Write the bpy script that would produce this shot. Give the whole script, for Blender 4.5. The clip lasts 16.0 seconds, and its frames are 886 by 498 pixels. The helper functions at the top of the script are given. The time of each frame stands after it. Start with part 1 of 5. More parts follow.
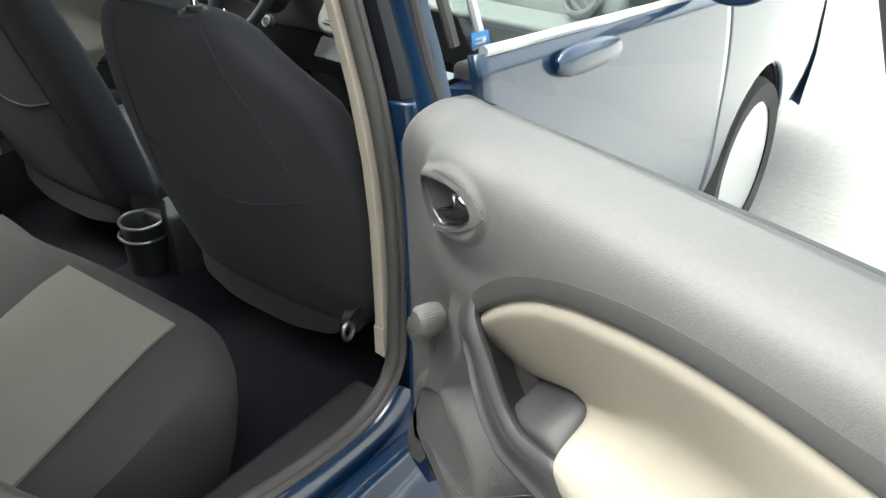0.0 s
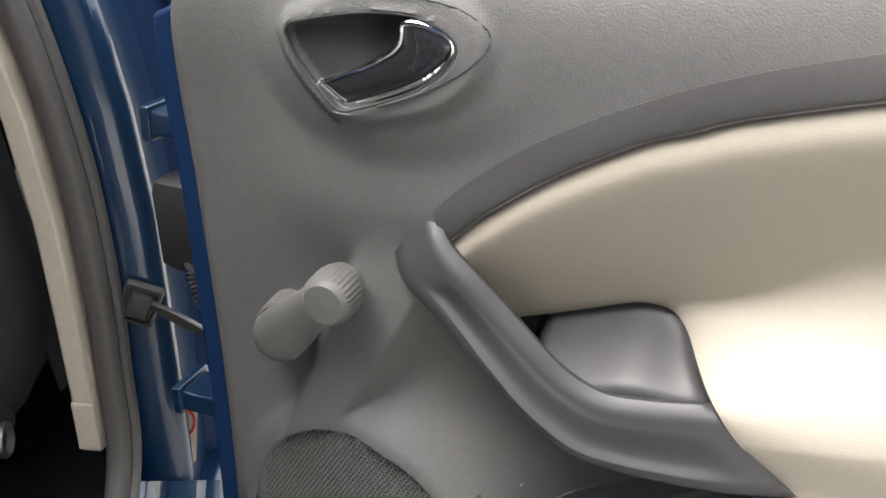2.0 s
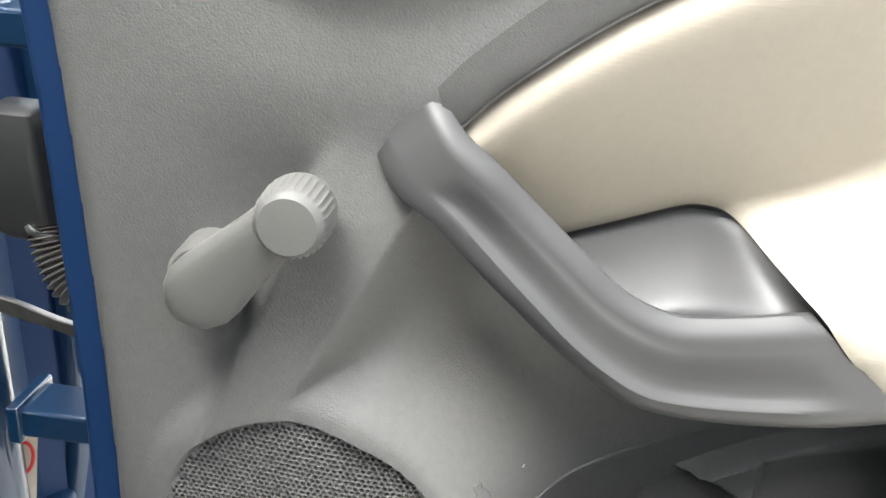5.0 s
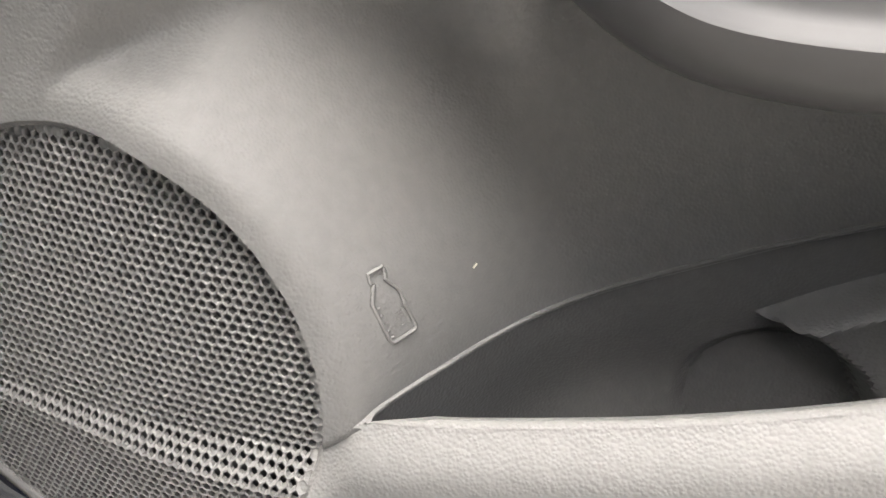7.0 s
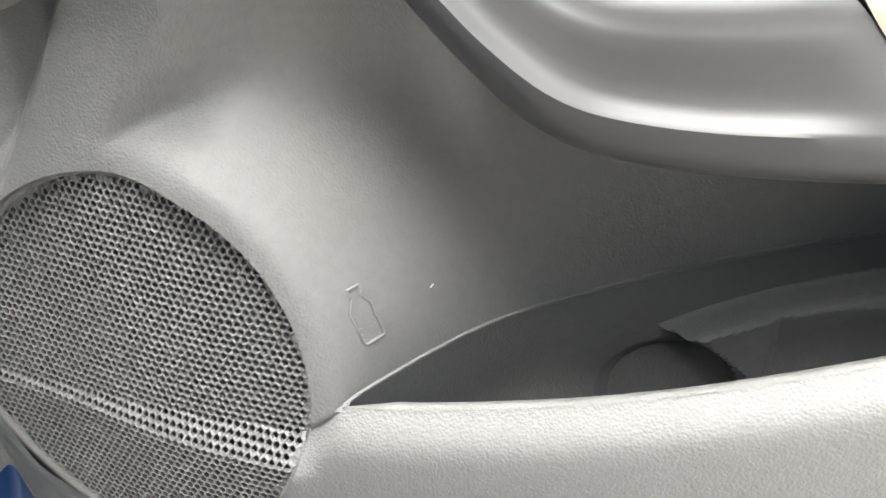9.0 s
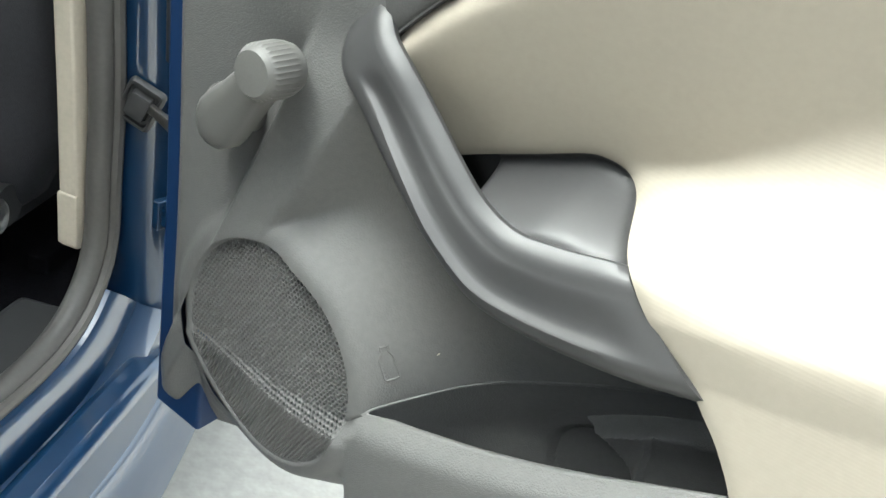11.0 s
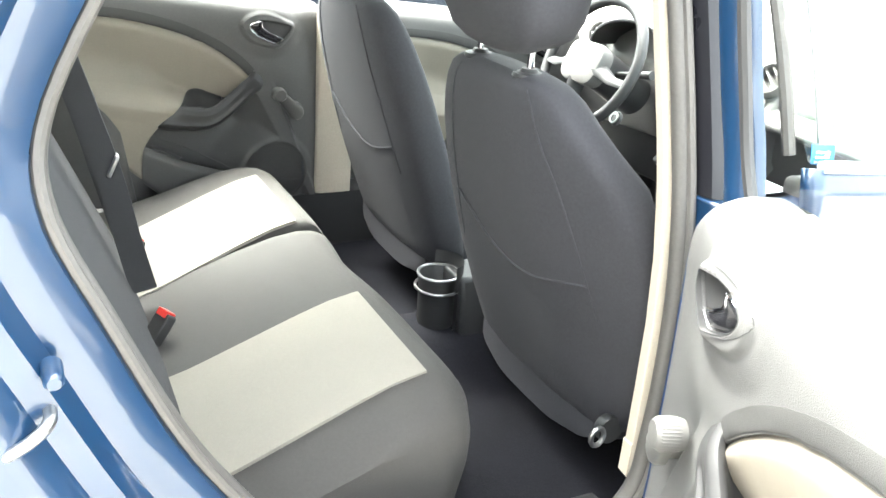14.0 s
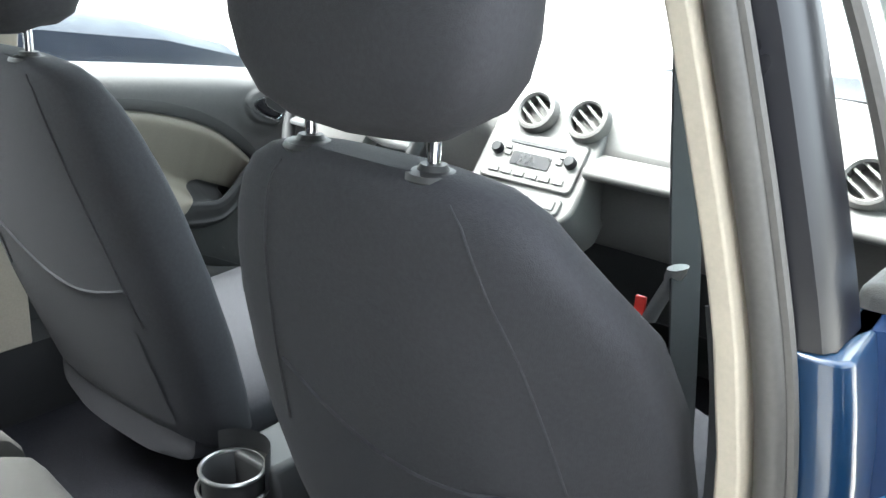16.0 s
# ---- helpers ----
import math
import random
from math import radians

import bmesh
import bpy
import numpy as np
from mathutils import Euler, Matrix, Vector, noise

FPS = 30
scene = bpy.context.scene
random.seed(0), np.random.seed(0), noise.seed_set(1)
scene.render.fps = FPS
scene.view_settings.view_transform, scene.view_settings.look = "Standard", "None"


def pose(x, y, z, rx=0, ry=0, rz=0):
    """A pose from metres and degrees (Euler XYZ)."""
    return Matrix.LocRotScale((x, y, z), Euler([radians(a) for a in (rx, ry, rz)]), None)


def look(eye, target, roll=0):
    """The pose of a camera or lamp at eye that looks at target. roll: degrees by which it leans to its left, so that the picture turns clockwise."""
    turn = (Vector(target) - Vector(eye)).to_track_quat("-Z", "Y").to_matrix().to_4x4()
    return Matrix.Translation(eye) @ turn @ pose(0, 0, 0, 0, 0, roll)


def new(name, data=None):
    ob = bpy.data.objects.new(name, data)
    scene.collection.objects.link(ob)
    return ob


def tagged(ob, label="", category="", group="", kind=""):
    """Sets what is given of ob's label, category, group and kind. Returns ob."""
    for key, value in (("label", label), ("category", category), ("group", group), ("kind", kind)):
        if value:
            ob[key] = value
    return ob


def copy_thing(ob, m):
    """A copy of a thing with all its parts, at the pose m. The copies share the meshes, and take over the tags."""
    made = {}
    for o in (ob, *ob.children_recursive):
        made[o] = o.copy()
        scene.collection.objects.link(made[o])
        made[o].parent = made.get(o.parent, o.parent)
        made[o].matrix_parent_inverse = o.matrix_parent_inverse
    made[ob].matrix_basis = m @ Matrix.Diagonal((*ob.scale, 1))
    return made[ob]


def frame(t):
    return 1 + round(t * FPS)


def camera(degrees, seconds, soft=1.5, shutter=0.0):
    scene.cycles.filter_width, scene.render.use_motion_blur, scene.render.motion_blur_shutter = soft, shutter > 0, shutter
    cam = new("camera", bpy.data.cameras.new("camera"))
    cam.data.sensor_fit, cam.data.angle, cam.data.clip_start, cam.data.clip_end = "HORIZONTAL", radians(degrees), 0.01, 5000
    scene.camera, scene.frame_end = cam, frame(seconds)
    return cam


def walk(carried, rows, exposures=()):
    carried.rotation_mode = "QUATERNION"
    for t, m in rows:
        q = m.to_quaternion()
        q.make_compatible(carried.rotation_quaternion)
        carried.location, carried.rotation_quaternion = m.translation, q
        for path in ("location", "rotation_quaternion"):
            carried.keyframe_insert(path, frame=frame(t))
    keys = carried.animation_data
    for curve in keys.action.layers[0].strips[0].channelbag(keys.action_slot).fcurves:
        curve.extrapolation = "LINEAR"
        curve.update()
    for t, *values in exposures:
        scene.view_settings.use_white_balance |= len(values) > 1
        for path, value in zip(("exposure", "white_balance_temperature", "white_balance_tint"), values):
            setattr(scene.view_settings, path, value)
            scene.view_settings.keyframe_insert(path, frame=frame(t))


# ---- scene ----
cam = camera(55.0, 16.0)
PATH = [
    (0, (1.5, -0.6602, 1.352), (0.481, 0.7334, 0.3418), 0.77),
    (0.5, (1.402, -0.7588, 1.326), (0.752, 0.8586, 0.3456), -0.33),
    (1, (1.264, -0.6473, 1.2268), (0.823, 1.0471, 0.2597), -0.07),
    (1.5, (1.111, -0.5493, 1.1149), (0.999, 1.2128, 0.1764), 2.66),
    (2, (1.006, -0.4932, 1.0421), (1.17, 1.2919, 0.1553), 2.83),
    (2.5, (0.963, -0.4439, 0.9711), (1.2, 1.3595, 0.1396), 2.99),
    (3, (0.944, -0.4029, 0.9513), (1.264, 1.405, 0.1586), 3.98),
    (5.5, (0.9109, -0.3637, 0.8810), (1.5769, 1.3496, 0.0934), 5.43),
    (6, (0.9741, -0.3566, 0.8365), (1.5913, 1.3789, 0.0591), 5.54),
    (6.5, (1.0201, -0.2903, 0.7449), (1.5669, 1.4592, -0.0573), 6.65),
    (7, (1.0558, -0.2413, 0.7022), (1.4423, 1.5437, -0.1122), 6.53),
    (7.5, (1.0584, -0.2062, 0.6850), (1.4412, 1.5782, -0.1333), 7.87),
    (8, (1.0803, -0.2136, 0.6792), (1.3831, 1.6047, -0.0977), 6.82),
    (8.5, (1.0704, -0.2525, 0.6988), (1.4574, 1.5645, -0.0421), 7.12),
    (9, (1.0495, -0.3203, 0.7291), (1.4676, 1.4982, 0.0098), 7.00),
    (11.5, (1.196, -0.4944, 0.996), (0.699, 1.159, -0.0127), 12.75),
    (12, (1.248, -0.4585, 1.0815), (0.26, 0.9275, 0.0308), 9.10),
    (12.5, (1.318, -0.4114, 1.1415), (-0.129, 0.5688, 0.1693), 5.65),
    (13, (1.366, -0.4467, 1.1767), (-0.196, 0.3696, 0.2312), 5.74),
    (13.5, (1.427, -0.4981, 1.2108), (-0.175, 0.3215, 0.3394), 5.83),
    (14, (1.519, -0.569, 1.2692), (-0.085, 0.3227, 0.4741), 5.05),
    (14.5, (1.504, -0.6026, 1.2831), (-0.044, 0.4456, 0.5718), 4.27),
    (15, (1.348, -0.5751, 1.2598), (-0.122, 0.5986, 0.5806), 3.43),
    (15.5, (1.082, -0.471, 1.2278), (-0.262, 0.8497, 0.559), 3.81),
    (16, (0.868, -0.408, 1.1894), (-0.266, 1.102, 0.5292), 3.58),
]
EXPOSURE = [(0.0, 2.2, 6400, 3), (0.5, 1.52, 6500, 7), (1.0, 1.2, 6600, 12), (1.5, 1.2, 6700, 16), (2.0, 2.2, 6500, 10), (2.5, 2.7, 6600, 8), (3.0, 3.2, 6400, 6), (5.5, 3.2, 6400, 6), (6.0, 2.5, 6600, 5), (6.5, 3.0, 6700, 9), (7.0, 3.3, 6800, 11), (9.0, 3.5, 6500, 7), (11.5, 2.7, 6200, -1), (12.0, 3.1, 6200, -1), (12.5, 3.5, 6500, 1), (13.0, 3.3, 6500, 1), (13.5, 4.05, 6500, 3), (14.0, 4.3, 6500, 3), (14.5, 4.05, 6500, 3), (15.0, 3.6, 6400, 5), (15.5, 3.55, 6200, 3), (16.0, 3.4, 6100, 3)]
walk(cam, [(t, look(eye, target, roll)) for t, eye, target, roll in PATH], EXPOSURE)

# ---- world and light ----
world = bpy.data.worlds.new("world")
scene.world = world
world.use_nodes = True
wn = world.node_tree
sky = wn.nodes.new("ShaderNodeTexSky")
sky.sky_type, sky.sun_disc = "NISHITA", False
SUN_EL, SUN_AZ = 62.0, -112.0
sky.sun_elevation, sky.sun_rotation = radians(SUN_EL), radians(SUN_AZ)
sky.dust_density = 6.0
haze = wn.nodes.new("ShaderNodeHueSaturation")
haze.inputs["Saturation"].default_value = 0.22
wn.links.new(sky.outputs[0], haze.inputs["Color"])
wn.links.new(haze.outputs[0], wn.nodes["Background"].inputs[0])
wn.nodes["Background"].inputs[1].default_value = 0.19
sun = new("sun", bpy.data.lights.new("sun", "SUN"))
sun.data.energy, sun.data.angle, sun.data.color = 0.9, radians(45), (1.0, 0.96, 0.9)
sx = math.sin(radians(SUN_AZ)) * math.cos(radians(SUN_EL))
sy = math.cos(radians(SUN_AZ)) * math.cos(radians(SUN_EL))
sun.matrix_world = look((0, 0, 6), (-sx, -sy, 6 - math.sin(radians(SUN_EL))))


# ---- materials ----
def material(name, color, rough=0.6, metal=0.0, grain=0.0, spec=0.5, grain_scale=900.0, mottle=0.08, mottle_scale=9.0, coat=0.0, weave=0.0, weave_scale=700.0, sheen=0.0):
    """A surface with fine relief and two scales of variation."""
    m = bpy.data.materials.new(name)
    m.use_nodes = True
    nt = m.node_tree
    b = nt.nodes["Principled BSDF"]
    b.inputs["Roughness"].default_value, b.inputs["Metallic"].default_value = rough, metal
    b.inputs["Coat Weight"].default_value, b.inputs["Coat Roughness"].default_value = coat, 0.03
    b.inputs["Sheen Weight"].default_value, b.inputs["Specular IOR Level"].default_value = sheen, spec
    tc = nt.nodes.new("ShaderNodeTexCoord")
    n1 = nt.nodes.new("ShaderNodeTexNoise")
    n1.inputs["Scale"].default_value, n1.inputs["Detail"].default_value = mottle_scale, 5.0
    n2 = nt.nodes.new("ShaderNodeTexNoise")
    n2.inputs["Scale"].default_value = mottle_scale * 23
    nt.links.new(tc.outputs["Object"], n1.inputs["Vector"])
    nt.links.new(tc.outputs["Object"], n2.inputs["Vector"])
    add = nt.nodes.new("ShaderNodeMath")
    add.operation = "ADD"
    nt.links.new(n1.outputs["Fac"], add.inputs[0])
    nt.links.new(n2.outputs["Fac"], add.inputs[1])
    ramp = nt.nodes.new("ShaderNodeMapRange")
    ramp.interpolation_type = "SMOOTHSTEP"
    ramp.inputs["From Min"].default_value, ramp.inputs["From Max"].default_value = 0.45, 1.55
    ramp.inputs["To Min"].default_value, ramp.inputs["To Max"].default_value = 1 - mottle, 1 + mottle
    nt.links.new(add.outputs[0], ramp.inputs["Value"])
    mul = nt.nodes.new("ShaderNodeVectorMath")
    mul.operation = "SCALE"
    mul.inputs[0].default_value = color
    nt.links.new(ramp.outputs[0], mul.inputs["Scale"])
    nt.links.new(mul.outputs[0], b.inputs["Base Color"])
    rr = nt.nodes.new("ShaderNodeMapRange")
    rr.interpolation_type = "SMOOTHSTEP"
    rr.inputs["From Min"].default_value, rr.inputs["From Max"].default_value = 0.2, 0.8
    rr.inputs["To Min"].default_value, rr.inputs["To Max"].default_value = max(rough - min(0.06, 0.5 * mottle), 0.02), min(rough + min(0.06, 0.5 * mottle), 1)
    nt.links.new(n1.outputs["Fac"], rr.inputs["Value"])
    nt.links.new(rr.outputs[0], b.inputs["Roughness"])
    last = None
    if grain:
        v = nt.nodes.new("ShaderNodeTexVoronoi")
        v.feature = "SMOOTH_F1"
        v.inputs["Scale"].default_value, v.inputs["Smoothness"].default_value = grain_scale, 0.45
        warp = nt.nodes.new("ShaderNodeTexNoise")
        warp.inputs["Scale"].default_value = grain_scale * 0.5
        mixv = nt.nodes.new("ShaderNodeVectorMath")
        mixv.operation = "MULTIPLY_ADD"
        mixv.inputs[1].default_value = (0.4 / grain_scale,) * 3
        nt.links.new(tc.outputs["Object"], warp.inputs["Vector"])
        nt.links.new(warp.outputs["Color"], mixv.inputs[0])
        nt.links.new(tc.outputs["Object"], mixv.inputs[2])
        nt.links.new(mixv.outputs[0], v.inputs["Vector"])
        bump = nt.nodes.new("ShaderNodeBump")
        bump.invert = True
        bump.inputs["Strength"].default_value, bump.inputs["Distance"].default_value = grain, 0.0006
        nt.links.new(v.outputs["Distance"], bump.inputs["Height"])
        last = bump
    if weave:
        w = nt.nodes.new("ShaderNodeTexWave")
        w.bands_direction = "Z"
        w.inputs["Scale"].default_value, w.inputs["Distortion"].default_value = weave_scale / 6.28, 0.6
        w2 = nt.nodes.new("ShaderNodeTexWave")
        w2.bands_direction = "X"
        w2.inputs["Scale"].default_value, w2.inputs["Distortion"].default_value = weave_scale / 9.0, 0.8
        nt.links.new(tc.outputs["Object"], w.inputs["Vector"])
        nt.links.new(tc.outputs["Object"], w2.inputs["Vector"])
        wa = nt.nodes.new("ShaderNodeMath")
        wa.operation = "MULTIPLY_ADD"
        wa.inputs[1].default_value = 0.2
        nt.links.new(w2.outputs["Fac"], wa.inputs[0])
        nt.links.new(w.outputs["Fac"], wa.inputs[2])
        bump = nt.nodes.new("ShaderNodeBump")
        bump.inputs["Strength"].default_value, bump.inputs["Distance"].default_value = weave, 0.0006
        nt.links.new(wa.outputs[0], bump.inputs["Height"])
        if last:
            nt.links.new(last.outputs[0], bump.inputs["Normal"])
        last = bump
    if last:
        nt.links.new(last.outputs[0], b.inputs["Normal"])
    return m


def glass_material(name, tint, rough=0.0):
    m = bpy.data.materials.new(name)
    m.use_nodes = True
    nt = m.node_tree
    nt.nodes.remove(nt.nodes["Principled BSDF"])
    t, g, mix, f = (nt.nodes.new("ShaderNode" + n) for n in ("BsdfTransparent", "BsdfGlossy", "MixShader", "Fresnel"))
    t.inputs[0].default_value = (*tint, 1)
    g.inputs["Roughness"].default_value = rough
    f.inputs["IOR"].default_value = 1.45
    nt.links.new(f.outputs[0], mix.inputs[0])
    nt.links.new(t.outputs[0], mix.inputs[1])
    nt.links.new(g.outputs[0], mix.inputs[2])
    nt.links.new(mix.outputs[0], nt.nodes["Material Output"].inputs[0])
    return m


PLASTIC = material("dark_grained_plastic", (0.090, 0.0885, 0.087), 0.56, spec=0.32, grain=0.42, grain_scale=740)
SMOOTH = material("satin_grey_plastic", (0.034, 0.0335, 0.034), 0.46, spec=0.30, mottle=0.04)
BAND = material("dark_arch_plastic", (0.050, 0.049, 0.048), 0.56, spec=0.32, grain=0.3)
BEIGE = material("beige_ribbed_vinyl", (0.250, 0.223, 0.184), 0.55, spec=0.3, weave=0.05, weave_scale=820, mottle=0.04)
BEIGE_PL = material("beige_hard_plastic", (0.46, 0.41, 0.335), 0.45, grain=0.2)
FABRIC = material("charcoal_seat_fabric", (0.042, 0.042, 0.048), 0.85, grain=0.6, grain_scale=800, mottle=0.14, sheen=0.04)
FABRIC.node_tree.nodes["Principled BSDF"].inputs["Specular IOR Level"].default_value = 0.2
BENCH_FABRIC = material("warm_grey_seat_fabric", (0.049, 0.046, 0.043), 0.85, grain=0.6, grain_scale=800, mottle=0.10, sheen=0.04)
FABRIC_LT = material("beige_seat_fabric", (0.228, 0.208, 0.179), 0.85, grain=0.6, grain_scale=800, mottle=0.05, sheen=0.1)
CARPET = material("black_carpet", (0.014, 0.014, 0.018), 0.95, spec=0.15, grain=1.0, grain_scale=500, mottle=0.3)
RUBBER = material("grey_rubber_seal", (0.075, 0.07, 0.066), 0.5, mottle=0.12)
PAINT = material("blue_metallic_paint", (0.003, 0.024, 0.066), 0.35, metal=0.12, coat=1.0, mottle=0.03, mottle_scale=40)
PAINT_IN = material("matt_blue_shut_paint", (0.004, 0.019, 0.064), 0.55, spec=0.22, mottle=0.06)
DARK_STEEL = material("dark_greased_steel", (0.22, 0.21, 0.20), 0.32, metal=0.9, mottle=0.3, mottle_scale=60)
BLACK = material("black_gloss_trim", (0.010, 0.010, 0.013), 0.30, spec=0.3, coat=0.08)
MATT = material("black_plastic", (0.03, 0.03, 0.031), 0.5)
DARKPAINT = material("dark_grey_blue_paint", (0.003, 0.006, 0.016), 0.5, coat=0.1)
DARKPAINT.node_tree.nodes["Principled BSDF"].inputs["Specular IOR Level"].default_value = 0.2
YELLOW = material("yellow_sticker", (0.75, 0.6, 0.03), 0.5)
STICKER = material("blue_sticker", (0.02, 0.22, 0.55), 0.5)
CHROME = material("chrome", (0.78, 0.78, 0.8), 0.08, metal=1.0, mottle=0.02)
METAL = material("bare_steel", (0.4, 0.4, 0.4), 0.35, metal=1.0)
DASH = material("light_grey_dash_plastic", (0.16, 0.156, 0.15), 0.5, spec=0.3, grain=0.3)
HEADLINER = material("pale_headliner_cloth", (0.55, 0.53, 0.49), 0.9)
SMOKED = material("smoked_black_gloss", (0.03, 0.03, 0.034), 0.12, metal=0.3, coat=0.6, mottle=0.05)
WEB = material("black_belt_webbing", (0.045, 0.046, 0.05), 0.6, weave=0.5, weave_scale=3000)
RED = material("red_button_plastic", (0.5, 0.03, 0.025), 0.4)
WHITE_PAINT = material("white_car_paint", (0.72, 0.72, 0.71), 0.25, coat=1.0, mottle=0.02)
TYRE = material("tyre_rubber", (0.025, 0.025, 0.026), 0.8, mottle=0.2)
ALLOY = material("silver_wheel", (0.68, 0.68, 0.68), 0.35, metal=0.5)
CONCRETE = material("pale_concrete_paving", (0.36, 0.345, 0.315), 0.9, grain=0.6, grain_scale=120, mottle=0.18, mottle_scale=2.0)
GLASS = glass_material("clear_glass", (0.93, 0.96, 0.95))
GREENGLASS = glass_material("green_tinted_glass", (0.72, 0.85, 0.80))


# ---- mesh helpers ----
def part(name, bm, mat, parent=None, label="", smooth=True, bevel=0.0):
    me = bpy.data.meshes.new(name)
    bm.to_mesh(me)
    bm.free()
    for p in me.polygons:
        p.use_smooth = smooth
    me.materials.append(mat)
    ob = new(name, me)
    if parent:
        ob.parent = parent
    if label:
        ob["label"] = label
    if bevel:
        md = ob.modifiers.new("bevel", "BEVEL")
        md.width, md.segments, md.limit_method, md.angle_limit = bevel, 3, "ANGLE", radians(35)
    if smooth:
        me.set_sharp_from_angle(angle=radians(40))
    return ob


def raw(name, verts, faces, mat, parent=None, label="", smooth=True, sharp=40):
    me = bpy.data.meshes.new(name)
    me.from_pydata([tuple(map(float, v)) for v in verts], [], [tuple(int(i) for i in f) for f in faces])
    me.update()
    for p in me.polygons:
        p.use_smooth = smooth
    if smooth and sharp:
        me.set_sharp_from_angle(angle=radians(sharp))
    me.materials.append(mat)
    ob = new(name, me)
    if parent:
        ob.parent = parent
    if label:
        ob["label"] = label
    return ob


def thing(name, label, category, group="", kind="", m=None):
    ob = new(name)
    if m is not None:
        ob.matrix_world = m
    return tagged(ob, label, category, group, kind)


def box(lo, hi):
    bm = bmesh.new()
    bmesh.ops.create_cube(bm, size=1)
    for v in bm.verts:
        v.co = Vector([lo[i] + (v.co[i] + 0.5) * (hi[i] - lo[i]) for i in range(3)])
    return bm


def tube(points, radius, sides=12, closed=False, flat=1.0):
    """A bar along a smooth line; radius may be a number or a list."""
    P = [Vector(p) for p in points]
    n = len(P)
    R = radius if isinstance(radius, (list, tuple)) else [radius] * n
    bm = bmesh.new()
    rings, side = [], None
    for i, p in enumerate(P):
        a = P[(i - 1) % n] if closed or i else p
        b = P[(i + 1) % n] if closed or i < n - 1 else p
        d = (b - a).normalized()
        if side is None:
            side = d.orthogonal().normalized()
        side = (side - d * side.dot(d)).normalized()
        up = d.cross(side)
        rings.append([bm.verts.new(p + R[i] * (math.cos(2 * math.pi * k / sides) * side + flat * math.sin(2 * math.pi * k / sides) * up)) for k in range(sides)])
    for i in range(n if closed else n - 1):
        A, B = rings[i], rings[(i + 1) % n]
        for k in range(sides):
            bm.faces.new((A[k], A[(k + 1) % sides], B[(k + 1) % sides], B[k]))
    if not closed:
        bm.faces.new(rings[0][::-1])
        bm.faces.new(rings[-1])
    bmesh.ops.recalc_face_normals(bm, faces=bm.faces)
    return bm


def spline(points, n=24):
    """Points on a smooth curve through the given ones."""
    P = [Vector(p) for p in points]
    out = []
    m = len(P) - 1
    for k in range(n + 1):
        s = k / n * m
        i = min(int(s), m - 1)
        f = s - i
        p0, p1, p2, p3 = P[max(i - 1, 0)], P[i], P[i + 1], P[min(i + 2, m)]
        out.append(0.5 * (2 * p1 + (p2 - p0) * f + (2 * p0 - 5 * p1 + 4 * p2 - p3) * f * f + (3 * p1 - p0 - 3 * p2 + p3) * f ** 3))
    return out


def lathe(profile, sides=32, axis="Z", caps=True):
    """A turned body from (radius, height) pairs."""
    bm = bmesh.new()
    rings = []
    for r, h in profile:
        ring = []
        for k in range(sides):
            a = 2 * math.pi * k / sides
            c, s = r * math.cos(a), r * math.sin(a)
            ring.append(bm.verts.new({"Z": (c, s, h), "Y": (c, h, s), "X": (h, c, s)}[axis]))
        rings.append(ring)
    for A, B in zip(rings, rings[1:]):
        for k in range(sides):
            bm.faces.new((A[k], A[(k + 1) % sides], B[(k + 1) % sides], B[k]))
    for ring, r in ((rings[0], profile[0][0]), (rings[-1], profile[-1][0])):
        if r > 1e-5 and caps:
            bm.faces.new(ring)
    bmesh.ops.remove_doubles(bm, verts=bm.verts, dist=1e-6)
    bmesh.ops.recalc_face_normals(bm, faces=bm.faces)
    return bm


def moved(bm, m):
    bmesh.ops.transform(bm, matrix=m, verts=bm.verts)
    return bm


def loft(sections, closed_ring=True, caps=True):
    """A skin over rings of equally many points."""
    bm = bmesh.new()
    rings = [[bm.verts.new(p) for p in s] for s in sections]
    n = len(rings[0])
    for A, B in zip(rings, rings[1:]):
        for k in range(n if closed_ring else n - 1):
            bm.faces.new((A[k], A[(k + 1) % n], B[(k + 1) % n], B[k]))
    if caps and closed_ring:
        bm.faces.new(rings[0][::-1])
        bm.faces.new(rings[-1])
    bmesh.ops.recalc_face_normals(bm, faces=bm.faces)
    return bm


def rounded(cx, cz, hw, hh, r, n=6):
    """Corners of a rounded oblong, as (x, z) pairs."""
    out = []
    for qx, qz, a0 in ((1, 1, 0), (-1, 1, 90), (-1, -1, 180), (1, -1, 270)):
        for k in range(n + 1):
            a = radians(a0 + 90 * k / n)
            out.append((cx + qx * (hw - r) + r * math.cos(a), cz + qz * (hh - r) + r * math.sin(a)))
    return out


def prism(outline, y0, y1):
    """An outline in x and z made solid between two depths."""
    return loft([[(x, y0, z) for x, z in outline], [(x, y1, z) for x, z in outline]])


def plate(outline, y0, y1):
    """An outline in y and z made solid between two widths."""
    return loft([[(y0, y, z) for y, z in outline], [(y1, y, z) for y, z in outline]])

# ---- ground ----
ground = raw("ground", [(-300, -300, 0), (300, -300, 0), (300, 300, 0), (-300, 300, 0)], [(0, 1, 2, 3)], CONCRETE)
tagged(ground, "pale sunlit concrete paving of a car park", "ground", kind="structure")


